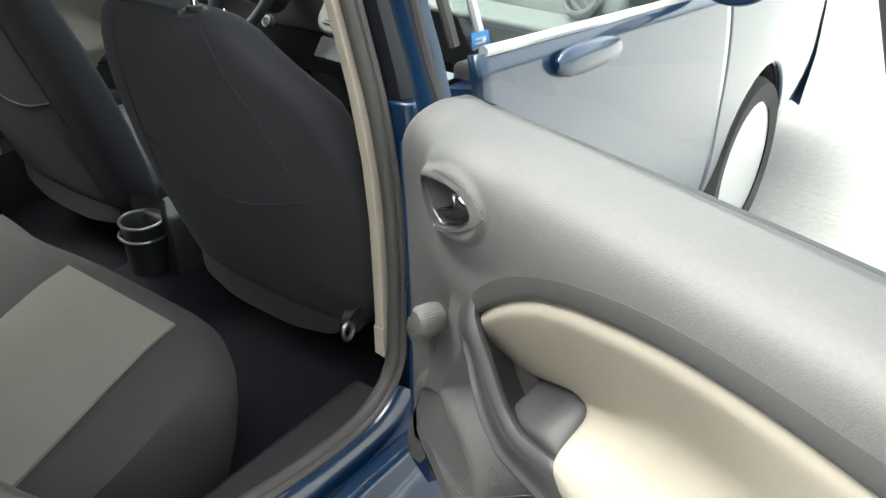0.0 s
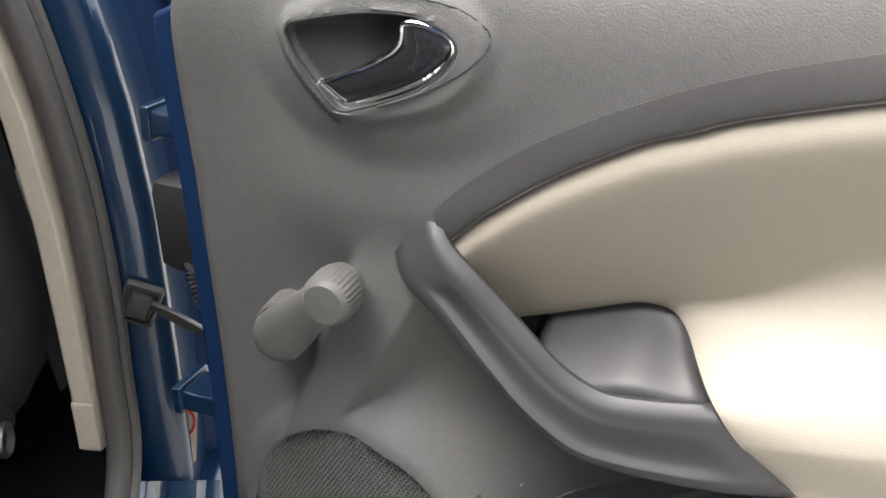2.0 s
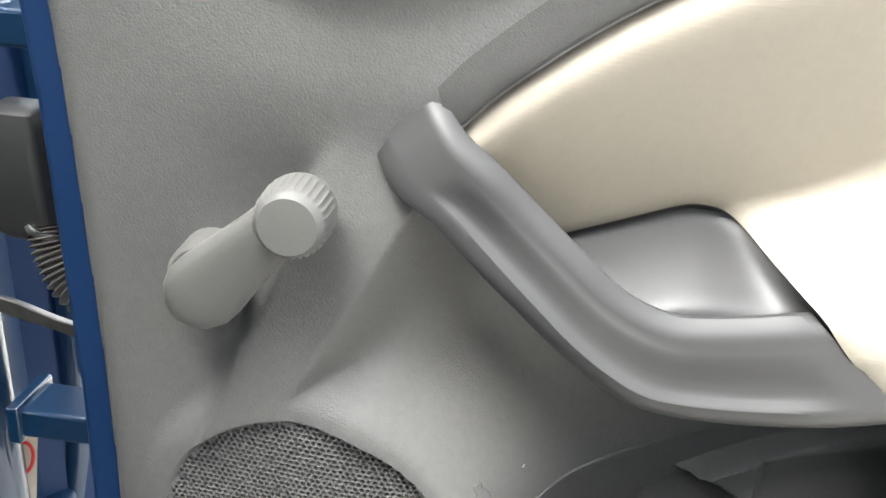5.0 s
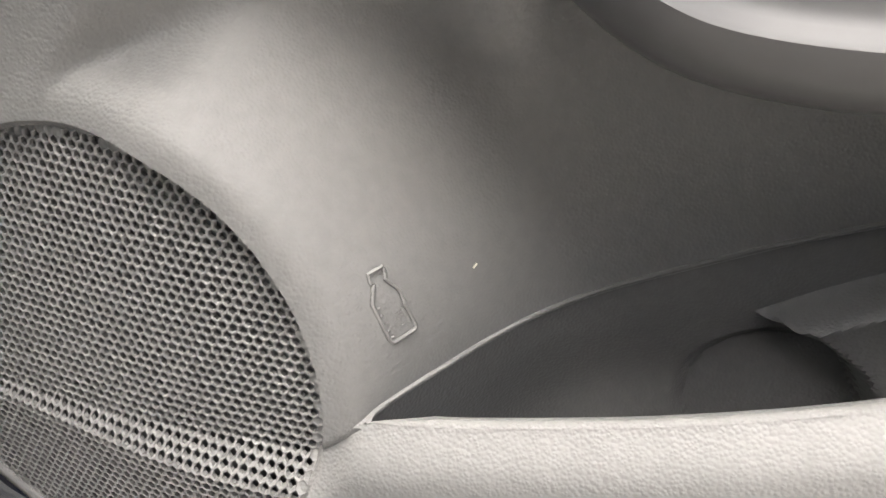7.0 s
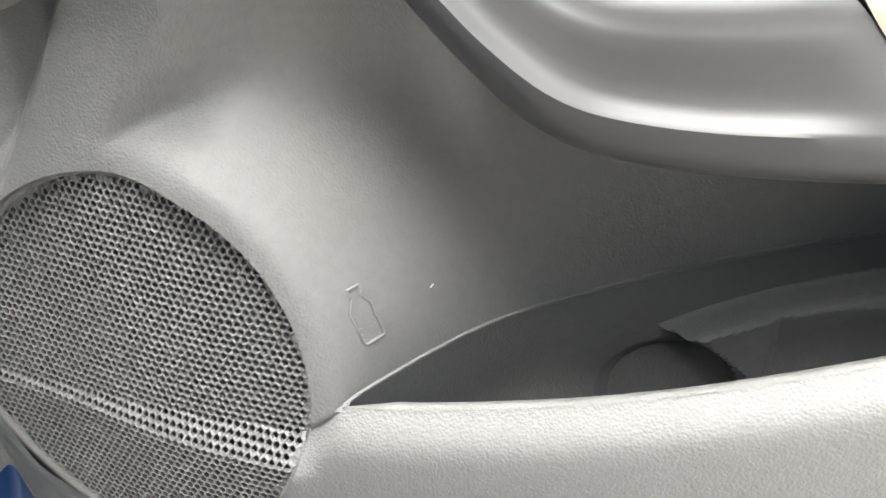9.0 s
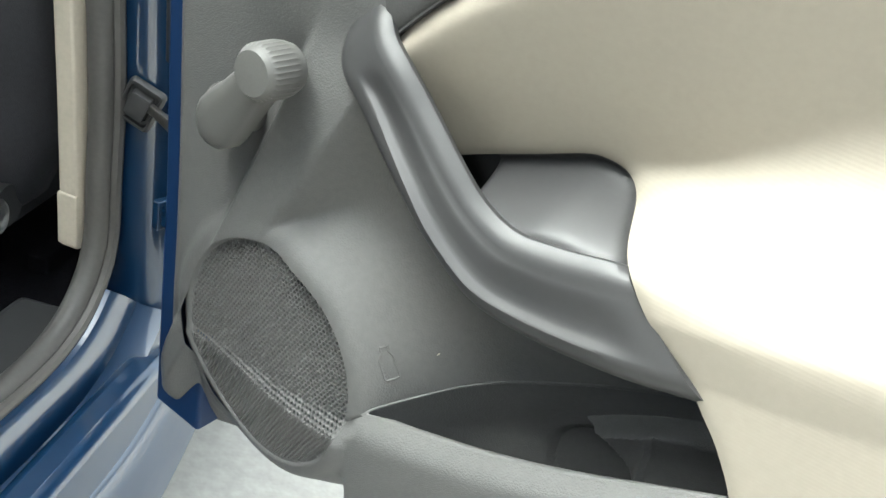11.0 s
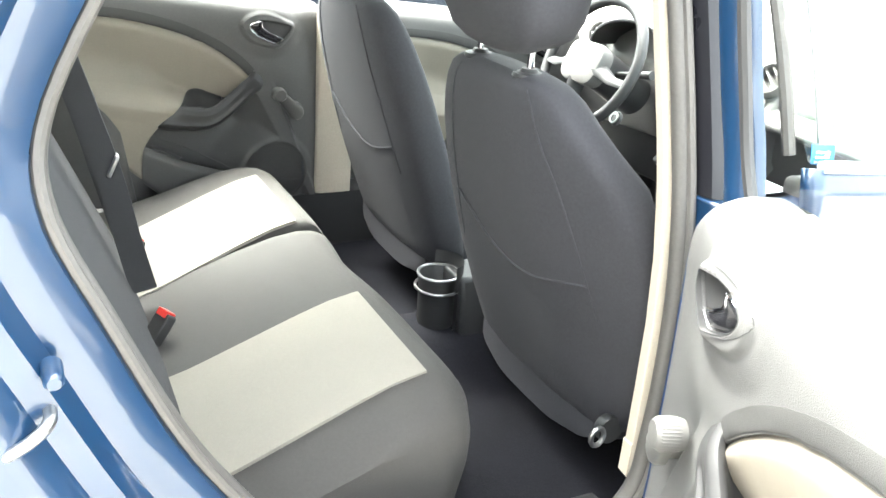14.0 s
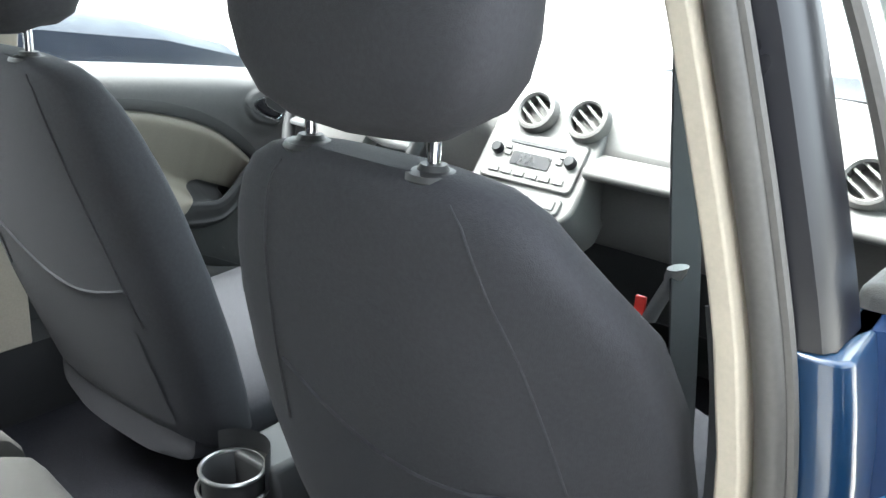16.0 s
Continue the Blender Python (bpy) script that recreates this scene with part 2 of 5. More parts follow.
# added wall, always out of view: keeps horizon light off the door's inner face
wall_south = part("wall_south", box((-14, -4.7, -0.02), (12, -4.5, 3.6)), material("blocking_wall_grey", (0.20, 0.195, 0.185), 0.9, grain=0.5, grain_scale=90, mottle=0.2, mottle_scale=1.2))
tagged(wall_south, "plain grey wall, never in view, added to block low sky light", "wall", kind="structure")


# ---- shaped sheets: a fine triangle net, cut cleanly along outlines ----
def curve2(points, n=60):
    return np.array([(p.x, p.y) for p in spline([(a, b, 0) for a, b in points], n)])


def signed(poly, P):
    """Distance of the points P to a closed outline, negative inside."""
    A, B = poly, np.roll(poly, -1, axis=0)
    best = np.full(len(P), 9.0)
    inside = np.zeros(len(P), bool)
    for a, b in zip(A, B):
        d = b - a
        L = d @ d
        if L < 1e-14:
            continue
        t = np.clip(((P - a) @ d) / L, 0, 1)
        best = np.minimum(best, np.hypot(P[:, 0] - a[0] - t * d[0], P[:, 1] - a[1] - t * d[1]))
        cross = (a[1] > P[:, 1]) != (b[1] > P[:, 1])
        if abs(d[1]) > 1e-12:
            inside ^= cross & (P[:, 0] < a[0] + (P[:, 1] - a[1]) / d[1] * d[0])
    return np.where(inside, -best, best)


def net(u0, u1, z0, z1, step, outlines):
    """Points and triangles of a net whose edges follow the outlines."""
    nu, nz = int(round((u1 - u0) / step)) + 1, int(round((z1 - z0) / step)) + 1
    U, Z = np.meshgrid(np.linspace(u0, u1, nu), np.linspace(z0, z1, nz))
    P = np.stack([U.ravel(), Z.ravel()], 1)
    i = np.arange(nu * nz).reshape(nz, nu)
    a, b, c, d = i[:-1, :-1].ravel(), i[:-1, 1:].ravel(), i[1:, 1:].ravel(), i[1:, :-1].ravel()
    T = np.concatenate([np.stack([a, b, c], 1), np.stack([a, c, d], 1)])
    E = np.unique(np.sort(np.concatenate([T[:, :2], T[:, 1:], T[:, ::2]]), axis=1), axis=0)
    fixed = np.zeros(len(P), bool)
    for poly in outlines:
        s = signed(poly, P)
        e = E[(s[E[:, 0]] * s[E[:, 1]]) < 0]
        t = s[e[:, 0]] / (s[e[:, 0]] - s[e[:, 1]])
        X = P[e[:, 0]] + t[:, None] * (P[e[:, 1]] - P[e[:, 0]])
        who = np.where(t < 0.5, e[:, 0], e[:, 1])
        far = np.minimum(t, 1 - t)
        for k in np.argsort(-far):
            if not fixed[who[k]]:
                P[who[k]] = X[k]
        moved_now = np.unique(who)
        fixed[moved_now] = True
    return P, T


def net_part(name, P, T, W, keep, mat, parent, label="", sharp=35):
    """The kept triangles as a mesh facing -y, at depth W towards the cabin."""
    T = T[keep]
    used, inv = np.unique(T, return_inverse=True)
    V = np.stack([P[used, 0], -W[used], P[used, 1]], 1)
    return raw(name, V, inv.reshape(-1, 3), mat, parent, label, sharp=sharp)


def step(x, a, b):
    t = np.clip((x - a) / (b - a), 0, 1)
    return t * t * (3 - 2 * t)


def soft(x, a, b):
    t = np.clip((x - a) / (b - a), 0, 1)
    return t ** 3 * (t * (6 * t - 15) + 10)


# ---- the open rear door ----
DOOR = Matrix.Translation((0.8646, 0.0927, 0)) @ Matrix.Rotation(radians(-24), 4, "Z")
# in the door's own frame: x along it from the hinge edge, z up, inner face towards -y
door = thing("rear_door", "open blue car door with grained grey and beige inner trim", "car door", m=DOOR)


def belt(u):
    return 0.978 + 0.118 * u - 0.035 * u * u


front_edge = [tuple(p) for p in curve2([(0.008, 0.46), (0.004, 0.60), (-0.003, 0.72), (-0.009, 0.80), (-0.016, 0.87), (-0.019, 0.915), (-0.0165, 0.938), (-0.006, 0.962), (0.014, 0.980), (0.045, 0.9855)], 40)]
card_out = np.array(
    front_edge + [(u, belt(u)) for u in np.linspace(0.08, 0.675, 40)]
    + [tuple(p) for p in curve2([(0.70, 1.03), (0.722, 0.97), (0.702, 0.89), (0.665, 0.79), (0.612, 0.68), (0.54, 0.57), (0.46, 0.49), (0.40, 0.445), (0.33, 0.405), (0.22, 0.372)], 50)]
    + [(0.065 - 0.056 * math.sin(a), 0.405 - 0.050 * math.cos(a)) for a in np.linspace(0.0, math.pi / 2 - 0.08, 12)]
)
arch = [(0.2035, 0.790), (0.227, 0.815), (0.255, 0.839), (0.281, 0.858), (0.305, 0.873), (0.328, 0.886), (0.351, 0.895), (0.371, 0.9045), (0.419, 0.920), (0.464, 0.9325), (0.504, 0.941), (0.542, 0.947), (0.578, 0.951), (0.62, 0.954), (0.72, 0.956)]
cup_top = [(0.396, 0.7245), (0.391, 0.7290), (0.383, 0.7345), (0.373, 0.7410), (0.361, 0.7500), (0.352, 0.7550), (0.341, 0.7570), (0.329, 0.7555), (0.299, 0.7435), (0.268, 0.7315), (0.2395, 0.7190)]
cup_left = [(0.2395, 0.7190), (0.230, 0.7285), (0.218, 0.7400), (0.207, 0.7540), (0.202, 0.7720), (0.2035, 0.7900)]
cup_edge = np.concatenate([curve2(cup_top, 44), curve2(cup_left, 16)[1:]])
low_edge = [(0.396, 0.7245), (0.407, 0.7118), (0.428, 0.6915), (0.4425, 0.6785), (0.456, 0.663), (0.470, 0.645), (0.486, 0.615), (0.492, 0.575), (0.492, 0.50)]
beige_out = np.concatenate([curve2(arch, 60), np.array([(0.75, 0.9), (0.75, 0.5), (0.485, 0.40)]), curve2(low_edge[::-1], 30), cup_edge[1:-1]])
outer_arch = [(0.195, 0.815), (0.215, 0.837), (0.259, 0.873), (0.317, 0.907), (0.387, 0.937), (0.485, 0.963), (0.588, 0.975), (0.72, 0.981)]
band_out = np.concatenate([curve2(outer_arch, 60), curve2(arch[::-1], 60)])
cup_out = np.concatenate([cup_edge, np.array([(0.190, 0.775), (0.205, 0.735), (0.25, 0.690), (0.33, 0.672), (0.42, 0.690)])])
lower_line = [(0.243, 0.530), (0.266, 0.5346), (0.290, 0.5406), (0.335, 0.554), (0.3764, 0.569), (0.4141, 0.5853), (0.4419, 0.5985), (0.50, 0.626), (0.56, 0.656)]
upper_line = [(0.243, 0.530), (0.2475, 0.5336), (0.258, 0.5385), (0.277, 0.5462), (0.300, 0.5545), (0.3247, 0.5660), (0.3495, 0.5782), (0.3735, 0.5903), (0.3967, 0.6010), (0.4192, 0.6104), (0.4536, 0.6242), (0.50, 0.640), (0.56, 0.658)]
pocket_out = np.concatenate([curve2(lower_line, 40), curve2(upper_line[::-1], 40)])
SPK, SPR = (0.1365, 0.5205), 0.0935
speaker_out = np.array([(SPK[0] + SPR * math.cos(a), SPK[1] + SPR * math.sin(a)) for a in np.linspace(0, 2 * math.pi, 96, endpoint=False)])
handle_out = curve2([(0.0965, 0.924), (0.100, 0.9295), (0.1121, 0.9335), (0.1298, 0.9380), (0.1495, 0.9418), (0.1685, 0.9435), (0.1824, 0.9432), (0.1939, 0.9405), (0.2043, 0.9360), (0.2106, 0.9290), (0.2093, 0.9205), (0.2014, 0.9108), (0.1877, 0.9003), (0.1686, 0.8908), (0.1488, 0.8828), (0.1386, 0.8797), (0.1315, 0.8815), (0.1208, 0.8915), (0.1108, 0.9019), (0.1024, 0.9125), (0.0965, 0.924)], 100)[:-1]


def smax(a, b, k):
    """The larger of two values, rounded where they meet."""
    return 0.5 * (a + b + np.sqrt((a - b) ** 2 + k * k))


def ring_tilt(u):
    """How far the speaker's ring has come forward, from the hinge side on."""
    return step(u - SPK[0], -0.085, 0.05)


def ledge(u, z):
    """The band across the speaker that carries the pocket's lip on."""
    c = 0.4975 + 0.09 * (u - 0.07) - z
    b = 0.004 + 0.010 * step(u, 0.07, 0.23)
    return 0.75 * np.clip(c, 0, b) - 0.16 * np.clip(c - b, 0, 1)


def line_at(pairs, u):
    return np.interp(u, [p[0] for p in pairs], [p[1] for p in pairs])


def card_depth(P):
    """How far the trim stands out towards the cabin."""
    u, z = P[:, 0], P[:, 1]
    zb = np.where(u < 0.068, np.interp(u, [-0.019, -0.0165, -0.006, 0.014, 0.045, 0.068], [0.915, 0.938, 0.962, 0.980, 0.9855, 0.9855]), belt(u))
    w = -0.022 + 0.016 * step(u, 0.02, 0.14) * step(z, 0.72, 0.82)
    # the rounded roll under the window
    swell = step(z, 0.84, 0.96)
    w = w + 0.006 * swell * step(u, 0.05, 0.30) + 0.004 * swell
    top = np.clip((z - (zb - 0.085)) / 0.085, 0, 1)
    w = w - (0.012 * top ** 2 + 0.070 * top ** 6) * (0.35 + 0.65 * step(u, -0.01, 0.09))
    # bump round the release handle
    e = np.hypot((u - 0.165 - 0.1 * (z - 0.92)) / 0.082, (z - 0.917) / 0.062)
    bump = 1 - step(e, 0.62, 1.30)
    w = w * (1 - bump) + bump * 0.003
    # raised rib from the crank down to the speaker, its right side a clean crease
    d = np.hypot(u - SPK[0], z - SPK[1])
    rl = 0.0643 + (z - 0.5847) * 0.393
    rr = 0.130 + (z - 0.637) * 0.507
    low_part = 1 - step(z, 0.735, 0.81)
    rib = step(u, rl - 0.006, rl + 0.008) * low_part
    w = w + rib * (-0.007 - w)
    # right of the crease the card drops into the hollow under the armrest
    dr = smax((u - rr) * 0.892, 0.0, 0.003)
    wall = smax(-0.006 - 1.05 * dr, -0.086, 0.012)
    w = w + (wall - w) * step(u - rr, -0.004, 0.002) * (1 - step(z, 0.79, 0.83))
    # the speaker's pod: a cone that runs up to a flat ring
    right = ring_tilt(u)
    pod = 0.001 - 0.014 * (1 - right) - (0.9 + 0.6 * right) * smax(d - 0.1040, 0.0, 0.005)
    w = smax(w, pod + ledge(u, z) * (1 - soft(d, 0.10, 0.135)), 0.004 + 0.030 * step(dr, 0.008, 0.05))
    # the lip panel below the pocket: a leaning band, then a face that falls back
    lo = line_at([(0.0, 0.490), (0.07, 0.497), (0.226, 0.512)] + lower_line, u)
    below = lo - z
    lip = np.where(below > -0.0005, 1.0, 0.0) * step(u, 0.222, 0.243)
    face = -smax(-0.85 * below, -0.0135 + 0.13 * below, 0.006)
    w = w * (1 - lip) + lip * face
    # the foot of the card turns back
    w = w - 0.10 * np.clip(0.475 - z, 0, 1) * (1 - lip)
    return w


def beige_depth(P):
    u, z = P[:, 0], P[:, 1]
    f = np.clip(line_at(arch, u) - z, 0, 1)
    edge = 0.0045 - card_depth(np.stack([u, line_at(arch, u) + 0.002], 1))
    fade = 1 - 0.75 * step(u, 0.52, 0.70)
    y = edge - 0.0045 * np.sin(math.pi / 2 * np.clip(f / 0.020, 0, 1)) + (0.42 + 0.10 * step(u, 0.28, 0.22)) * fade * np.minimum(smax(f - 0.021, 0.0, 0.008), 0.14)
    # the armrest stands out as a shelf that rises towards the rear
    mid = 0.738 + 0.20 * (u - 0.37)
    half = 0.021 + 0.040 * step(u, 0.37, 0.50)
    y = y - 0.076 * fade * soft(z, mid + half * 1.5, mid - half) * soft(u, 0.335, 0.400)
    foot = 0.706 + 0.20 * (u - 0.40)
    y = y + fade * (0.25 * np.clip(foot - z, 0, 0.035) + 0.12 * np.clip(foot - 0.035 - z, 0, 1))
    return -y


def cup_depth(P):
    """The tray behind the pull slopes up and outwards; a deep slot lies at its front end."""
    u, z = P[:, 0], P[:, 1]
    top = np.interp(u, [0.248, 0.30, 0.33, 0.345, 0.40], [0.727, 0.745, 0.755, 0.757, 0.757])
    y = smax(0.066 - 1.75 * smax(top - z - 0.004, 0.0, 0.004), 0.003, 0.006)
    slot = 1 - soft(u, 0.256, 0.276)
    return -(y + slot * (0.090 - y))


P, T = net(-0.01, 0.75, 0.34, 1.06, 0.0028, [card_out, speaker_out, handle_out, beige_out, band_out, cup_out, pocket_out])
C = P[T].mean(1)
sd = {k: (signed(v, P), signed(v, C)) for k, v in dict(card=card_out, spk=speaker_out, han=handle_out, beige=beige_out, band=band_out, cup=cup_out, poc=pocket_out).items()}
body = (sd["card"][1] < 0) & (sd["spk"][1] > 0) & (sd["han"][1] > 0)
in_cup = body & (sd["cup"][1] < 0)
in_beige = body & (sd["beige"][1] < 0) & ~in_cup
in_band = body & (sd["band"][1] < 0.002) & ~in_beige & ~in_cup
in_card = body & ~in_cup & ~in_beige & (sd["poc"][1] > 0)
in_beige = body & (sd["beige"][1] < 0.006) & (in_beige | in_band)
rim = 0.016 * (1 - np.sqrt(1 - np.clip(1 + sd["card"][0] / 0.016, 0, 1) ** 2 * 0.999))
WC = card_depth(P) - rim
groove = 0.0015 * np.exp(-np.abs(sd["beige"][0]) / 0.003)
WB = beige_depth(P) - groove - rim
wide = step(P[:, 0] + 0.5 * (P[:, 1] - 0.91), 0.11, 0.20)
WC = WC + 0.0065 * (1 - step(sd["han"][0], 0.005 + 0.007 * wide, 0.013 + 0.012 * wide)) + 0.002 * np.exp(-np.abs(sd["han"][0] - 0.002) / 0.002)
WCUP = cup_depth(P)
near_edge = np.exp(-np.abs(sd["beige"][0]) / 0.008) * (P[:, 0] > 0.27)
WCUP = WCUP + (WB - 0.003 - WCUP) * near_edge
card = net_part("card", P, T, WC, in_card, PLASTIC, door, "dark grained plastic door card")
# the arched band: a strip laid on the card, its lower edge turned in
inner_edge, outer_edge = curve2(arch, 120), curve2(outer_arch, 120)
V, rows_b = [], [(0.0, -0.022), (0.0, -0.0035), (0.03, -0.0010), (0.07, 0.0006), (0.15, 0.0012), (0.3, 0.0014), (0.5, 0.0014), (0.7, 0.0011), (0.9, 0.0006), (1.0, 0.0002), (1.015, -0.0015)]
for v, lift in rows_b:
    q = inner_edge + v * (outer_edge - inner_edge)
    drop = 0.016 * (1 - np.sqrt(1 - np.clip(1 + signed(card_out, q) / 0.016, 0, 1) ** 2 * 0.999))
    V += [(a, -d, b) for (a, b), d in zip(q, card_depth(q) + lift - drop)]
nb = len(inner_edge)
raw("arch_band", V, [(r * nb + i, r * nb + i + 1, (r + 1) * nb + i + 1, (r + 1) * nb + i) for r in range(len(rows_b) - 1) for i in range(nb - 1) if inner_edge[i + 1][0] < 0.712], BAND, door, "darker grey band arching over the panel", sharp=60)
net_part("armrest_panel", P, T, WB, in_beige, BEIGE, door, "beige ribbed panel with moulded armrest")
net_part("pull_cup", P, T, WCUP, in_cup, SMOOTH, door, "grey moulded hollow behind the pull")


def skirt(name, poly, depth_of, back, mat, parent, closed=True):
    D = depth_of(poly)
    n = len(poly)
    V = [(p[0], -w, p[1]) for p, w in zip(poly, D)] + [(p[0], back, p[1]) for p in poly]
    F = [(i, (i + 1) % n, n + (i + 1) % n, n + i) for i in range(n if closed else n - 1)]
    return raw(name, V, F, mat, parent)


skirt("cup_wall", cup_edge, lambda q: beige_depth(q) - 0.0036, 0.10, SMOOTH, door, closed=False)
skirt("card_edge", card_out, lambda q: card_depth(q) - 0.016, 0.10, MATT, door)

def on_liner(p):
    return Vector((p[0], -float(card_depth(np.array([(p[0], p[1] + 0.001)]))[0]) - 0.0002, p[1]))


part("backing", prism([(0.16, 0.67), (0.48, 0.67), (0.48, 0.86), (0.16, 0.86)], 0.101, 0.104), MATT, door)
# the pocket: back wall, inner face of the lip, bottle divider
lump = np.array([(0.368, 0.555), (0.392, 0.572), (0.417, 0.587), (0.46, 0.607), (0.56, 0.642), (0.56, 0.43), (0.432, 0.43), (0.427, 0.49), (0.420, 0.520), (0.408, 0.540), (0.390, 0.551)])
Q, R = net(0.24, 0.60, 0.425, 0.67, 0.0020, [np.concatenate([curve2(upper_line, 60), np.array([(0.6, 0.66), (0.6, 0.43), (0.244, 0.43)])]), lump])
zu = line_at(upper_line, Q[:, 0])
fall = np.clip(zu - Q[:, 1], 0, 1)
WL = card_depth(np.stack([Q[:, 0], zu + 0.001], 1)) - 0.002 - 0.013 * step(fall, 0, 0.06)
hole = 1 - step(np.hypot((Q[:, 0] - 0.390) / 0.042, (Q[:, 1] - 0.512) / 0.038), 0.75, 1.05)
in_lump = 1 - step(signed(lump, Q), -0.009, 0.0)
ridge = 0.606 + 0.30 * (Q[:, 0] - 0.46)
WL = np.maximum(WL + 0.022 * in_lump - 0.009 * in_lump * step(Q[:, 0] - 0.06 * (0.587 - Q[:, 1]), 0.417, 0.423) + 0.006 * in_lump * step(ridge - Q[:, 1], 0.004, 0.016) * step(Q[:, 0], 0.417, 0.425) - 0.012 * hole * (1 - in_lump), -0.105)
net_part("pocket_liner", Q, R, WL, signed(np.concatenate([curve2(upper_line, 60), np.array([(0.6, 0.66), (0.6, 0.43), (0.244, 0.43)])]), Q[R].mean(1)) < 0, PLASTIC, door)
LL = curve2(lower_line, 40)
V = []
for dz, dy in ((0.0, 0.0), (0.0016, 0.0016), (0.0012, 0.005), (-0.003, 0.0075), (-0.11, 0.011)):
    V += [(p[0], dy * min(1, k / 5), p[1] + dz * min(1, k / 5)) for k, p in enumerate(LL)]
n = len(LL)
raw("pocket_lip", V, [(r * n + i, r * n + i + 1, (r + 1) * n + i + 1, (r + 1) * n + i) for r in range(4) for i in range(n - 1)], PLASTIC, door, sharp=0)

part("pocket_edge", tube([on_liner(p) for p in curve2(upper_line, 40)], 0.0012, 8), PLASTIC, door)

# speaker grille: a perforated plate, bent along the line of the pocket
PITCH = 0.0038
verts, faces = [], []
rows_n = int(2 * SPR / (PITCH * 0.866)) + 2


def grille_depth(u, z):
    return -0.0012 - 0.0125 * (1 - float(ring_tilt(u))) - 0.0015 * ((u - SPK[0]) ** 2 + (z - SPK[1]) ** 2) / SPR ** 2 + float(ledge(u, z))


for r in range(-rows_n // 2, rows_n // 2 + 1):
    for c in range(-int(SPR / PITCH) - 2, int(SPR / PITCH) + 3):
        cu, cz = (c + 0.5 * (r % 2)) * PITCH, r * PITCH * 0.866
        if math.hypot(cu, cz) > SPR - 0.0012:
            continue
        base = len(verts)
        solid = math.hypot(cu, cz) > SPR - 0.0042
        for rad, back in ((PITCH * 0.578, 0.0), (PITCH * 0.41, 0.0004), (PITCH * 0.43, 0.0026)):
            for k in range(6):
                a = radians(30 + 60 * k)
                uu, zz = cu + rad * math.cos(a), cz + rad * math.sin(a)
                g = grille_depth(SPK[0] + uu, SPK[1] + zz)
                verts.append((SPK[0] + uu, -g + back, SPK[1] + zz))
        for k in range(6):
            q = (k + 1) % 6
            faces.append((base + k, base + q, base + 6 + q, base + 6 + k))
            if not solid:
                faces.append((base + 6 + k, base + 6 + q, base + 12 + q, base + 12 + k))
        if solid:
            faces.append(tuple(base + 6 + k for k in range(6)))
grille = raw("speaker_grille", verts, faces, PLASTIC, door, "round perforated speaker grille")
RIMP = [(SPR + 0.008, -0.014), (SPR + 0.0045, -0.0005), (SPR + 0.002, 0.0012), (SPR - 0.0005, 0.0008), (SPR - 0.003, -0.003), (SPR - 0.003, -0.012)]
V = []
for rad, h in RIMP:
    for k in range(96):
        a = 2 * math.pi * k / 96
        u, z = SPK[0] + rad * math.cos(a), SPK[1] + rad * math.sin(a)
        V.append((u, -max(grille_depth(u, z), -0.03) - h * 0.6 - 0.001, z))
raw("grille_rim", V, [(r * 96 + k, r * 96 + (k + 1) % 96, (r + 1) * 96 + (k + 1) % 96, (r + 1) * 96 + k) for r in range(len(RIMP) - 1) for k in range(96)], PLASTIC, grille, sharp=0)
part("speaker_cone", moved(lathe([(0.0, 0.012), (0.03, 0.016), (0.075, 0.012), (SPR, 0.010)], 40, "Y"), Matrix.Translation((SPK[0], 0.026, SPK[1]))), MATT, grille)

# release handle
near_rim = np.array([WC[int(np.argmin(np.hypot(P[:, 0] - p[0], P[:, 1] - p[1]) + 9.0 * (sd["han"][0] < -0.001)))] for p in handle_out])
skirt("handle_wall", handle_out, lambda q: near_rim, 0.020, SMOOTH, door)
part("handle_rim", tube([Vector((p[0], -w, p[1])) for p, w in zip(handle_out, near_rim)], 0.0008, 6, closed=True), SMOOTH, door)
line = curve2([(0.1224, 0.9472), (0.1421, 0.9505), (0.1611, 0.9529), (0.1796, 0.9541), (0.1931, 0.9533), (0.2109, 0.9498), (0.2243, 0.9422), (0.2298, 0.9346), (0.2272, 0.9262), (0.2166, 0.9151), (0.2011, 0.9044), (0.1849, 0.8958), (0.1608, 0.8856)], 60)
part("parting_line", tube([Vector((p[0], -float(WC[int(np.argmin(np.hypot(P[:, 0] - p[0], P[:, 1] - p[1])))]) - 0.0001, p[1])) for p in line], 0.0006, 6), MATT, door)
Q, R = net(0.09, 0.22, 0.87, 0.95, 0.0022, [handle_out])
s = signed(handle_out, Q)
tilt_h = step((Q[:, 0] - 0.099) * 0.72 + (Q[:, 1] - 0.927) * 0.69, 0.0, 0.045)
WH = 0.004 - 0.003 * (1 - np.exp(np.minimum(s, 0) / 0.0015)) - 0.012 * tilt_h * (1 - np.exp(np.minimum(s, 0) / 0.003))
handle = net_part("release_handle", Q, R, WH, signed(handle_out, Q[R].mean(1)) < 0, SMOOTH, door, "recessed inner release handle")
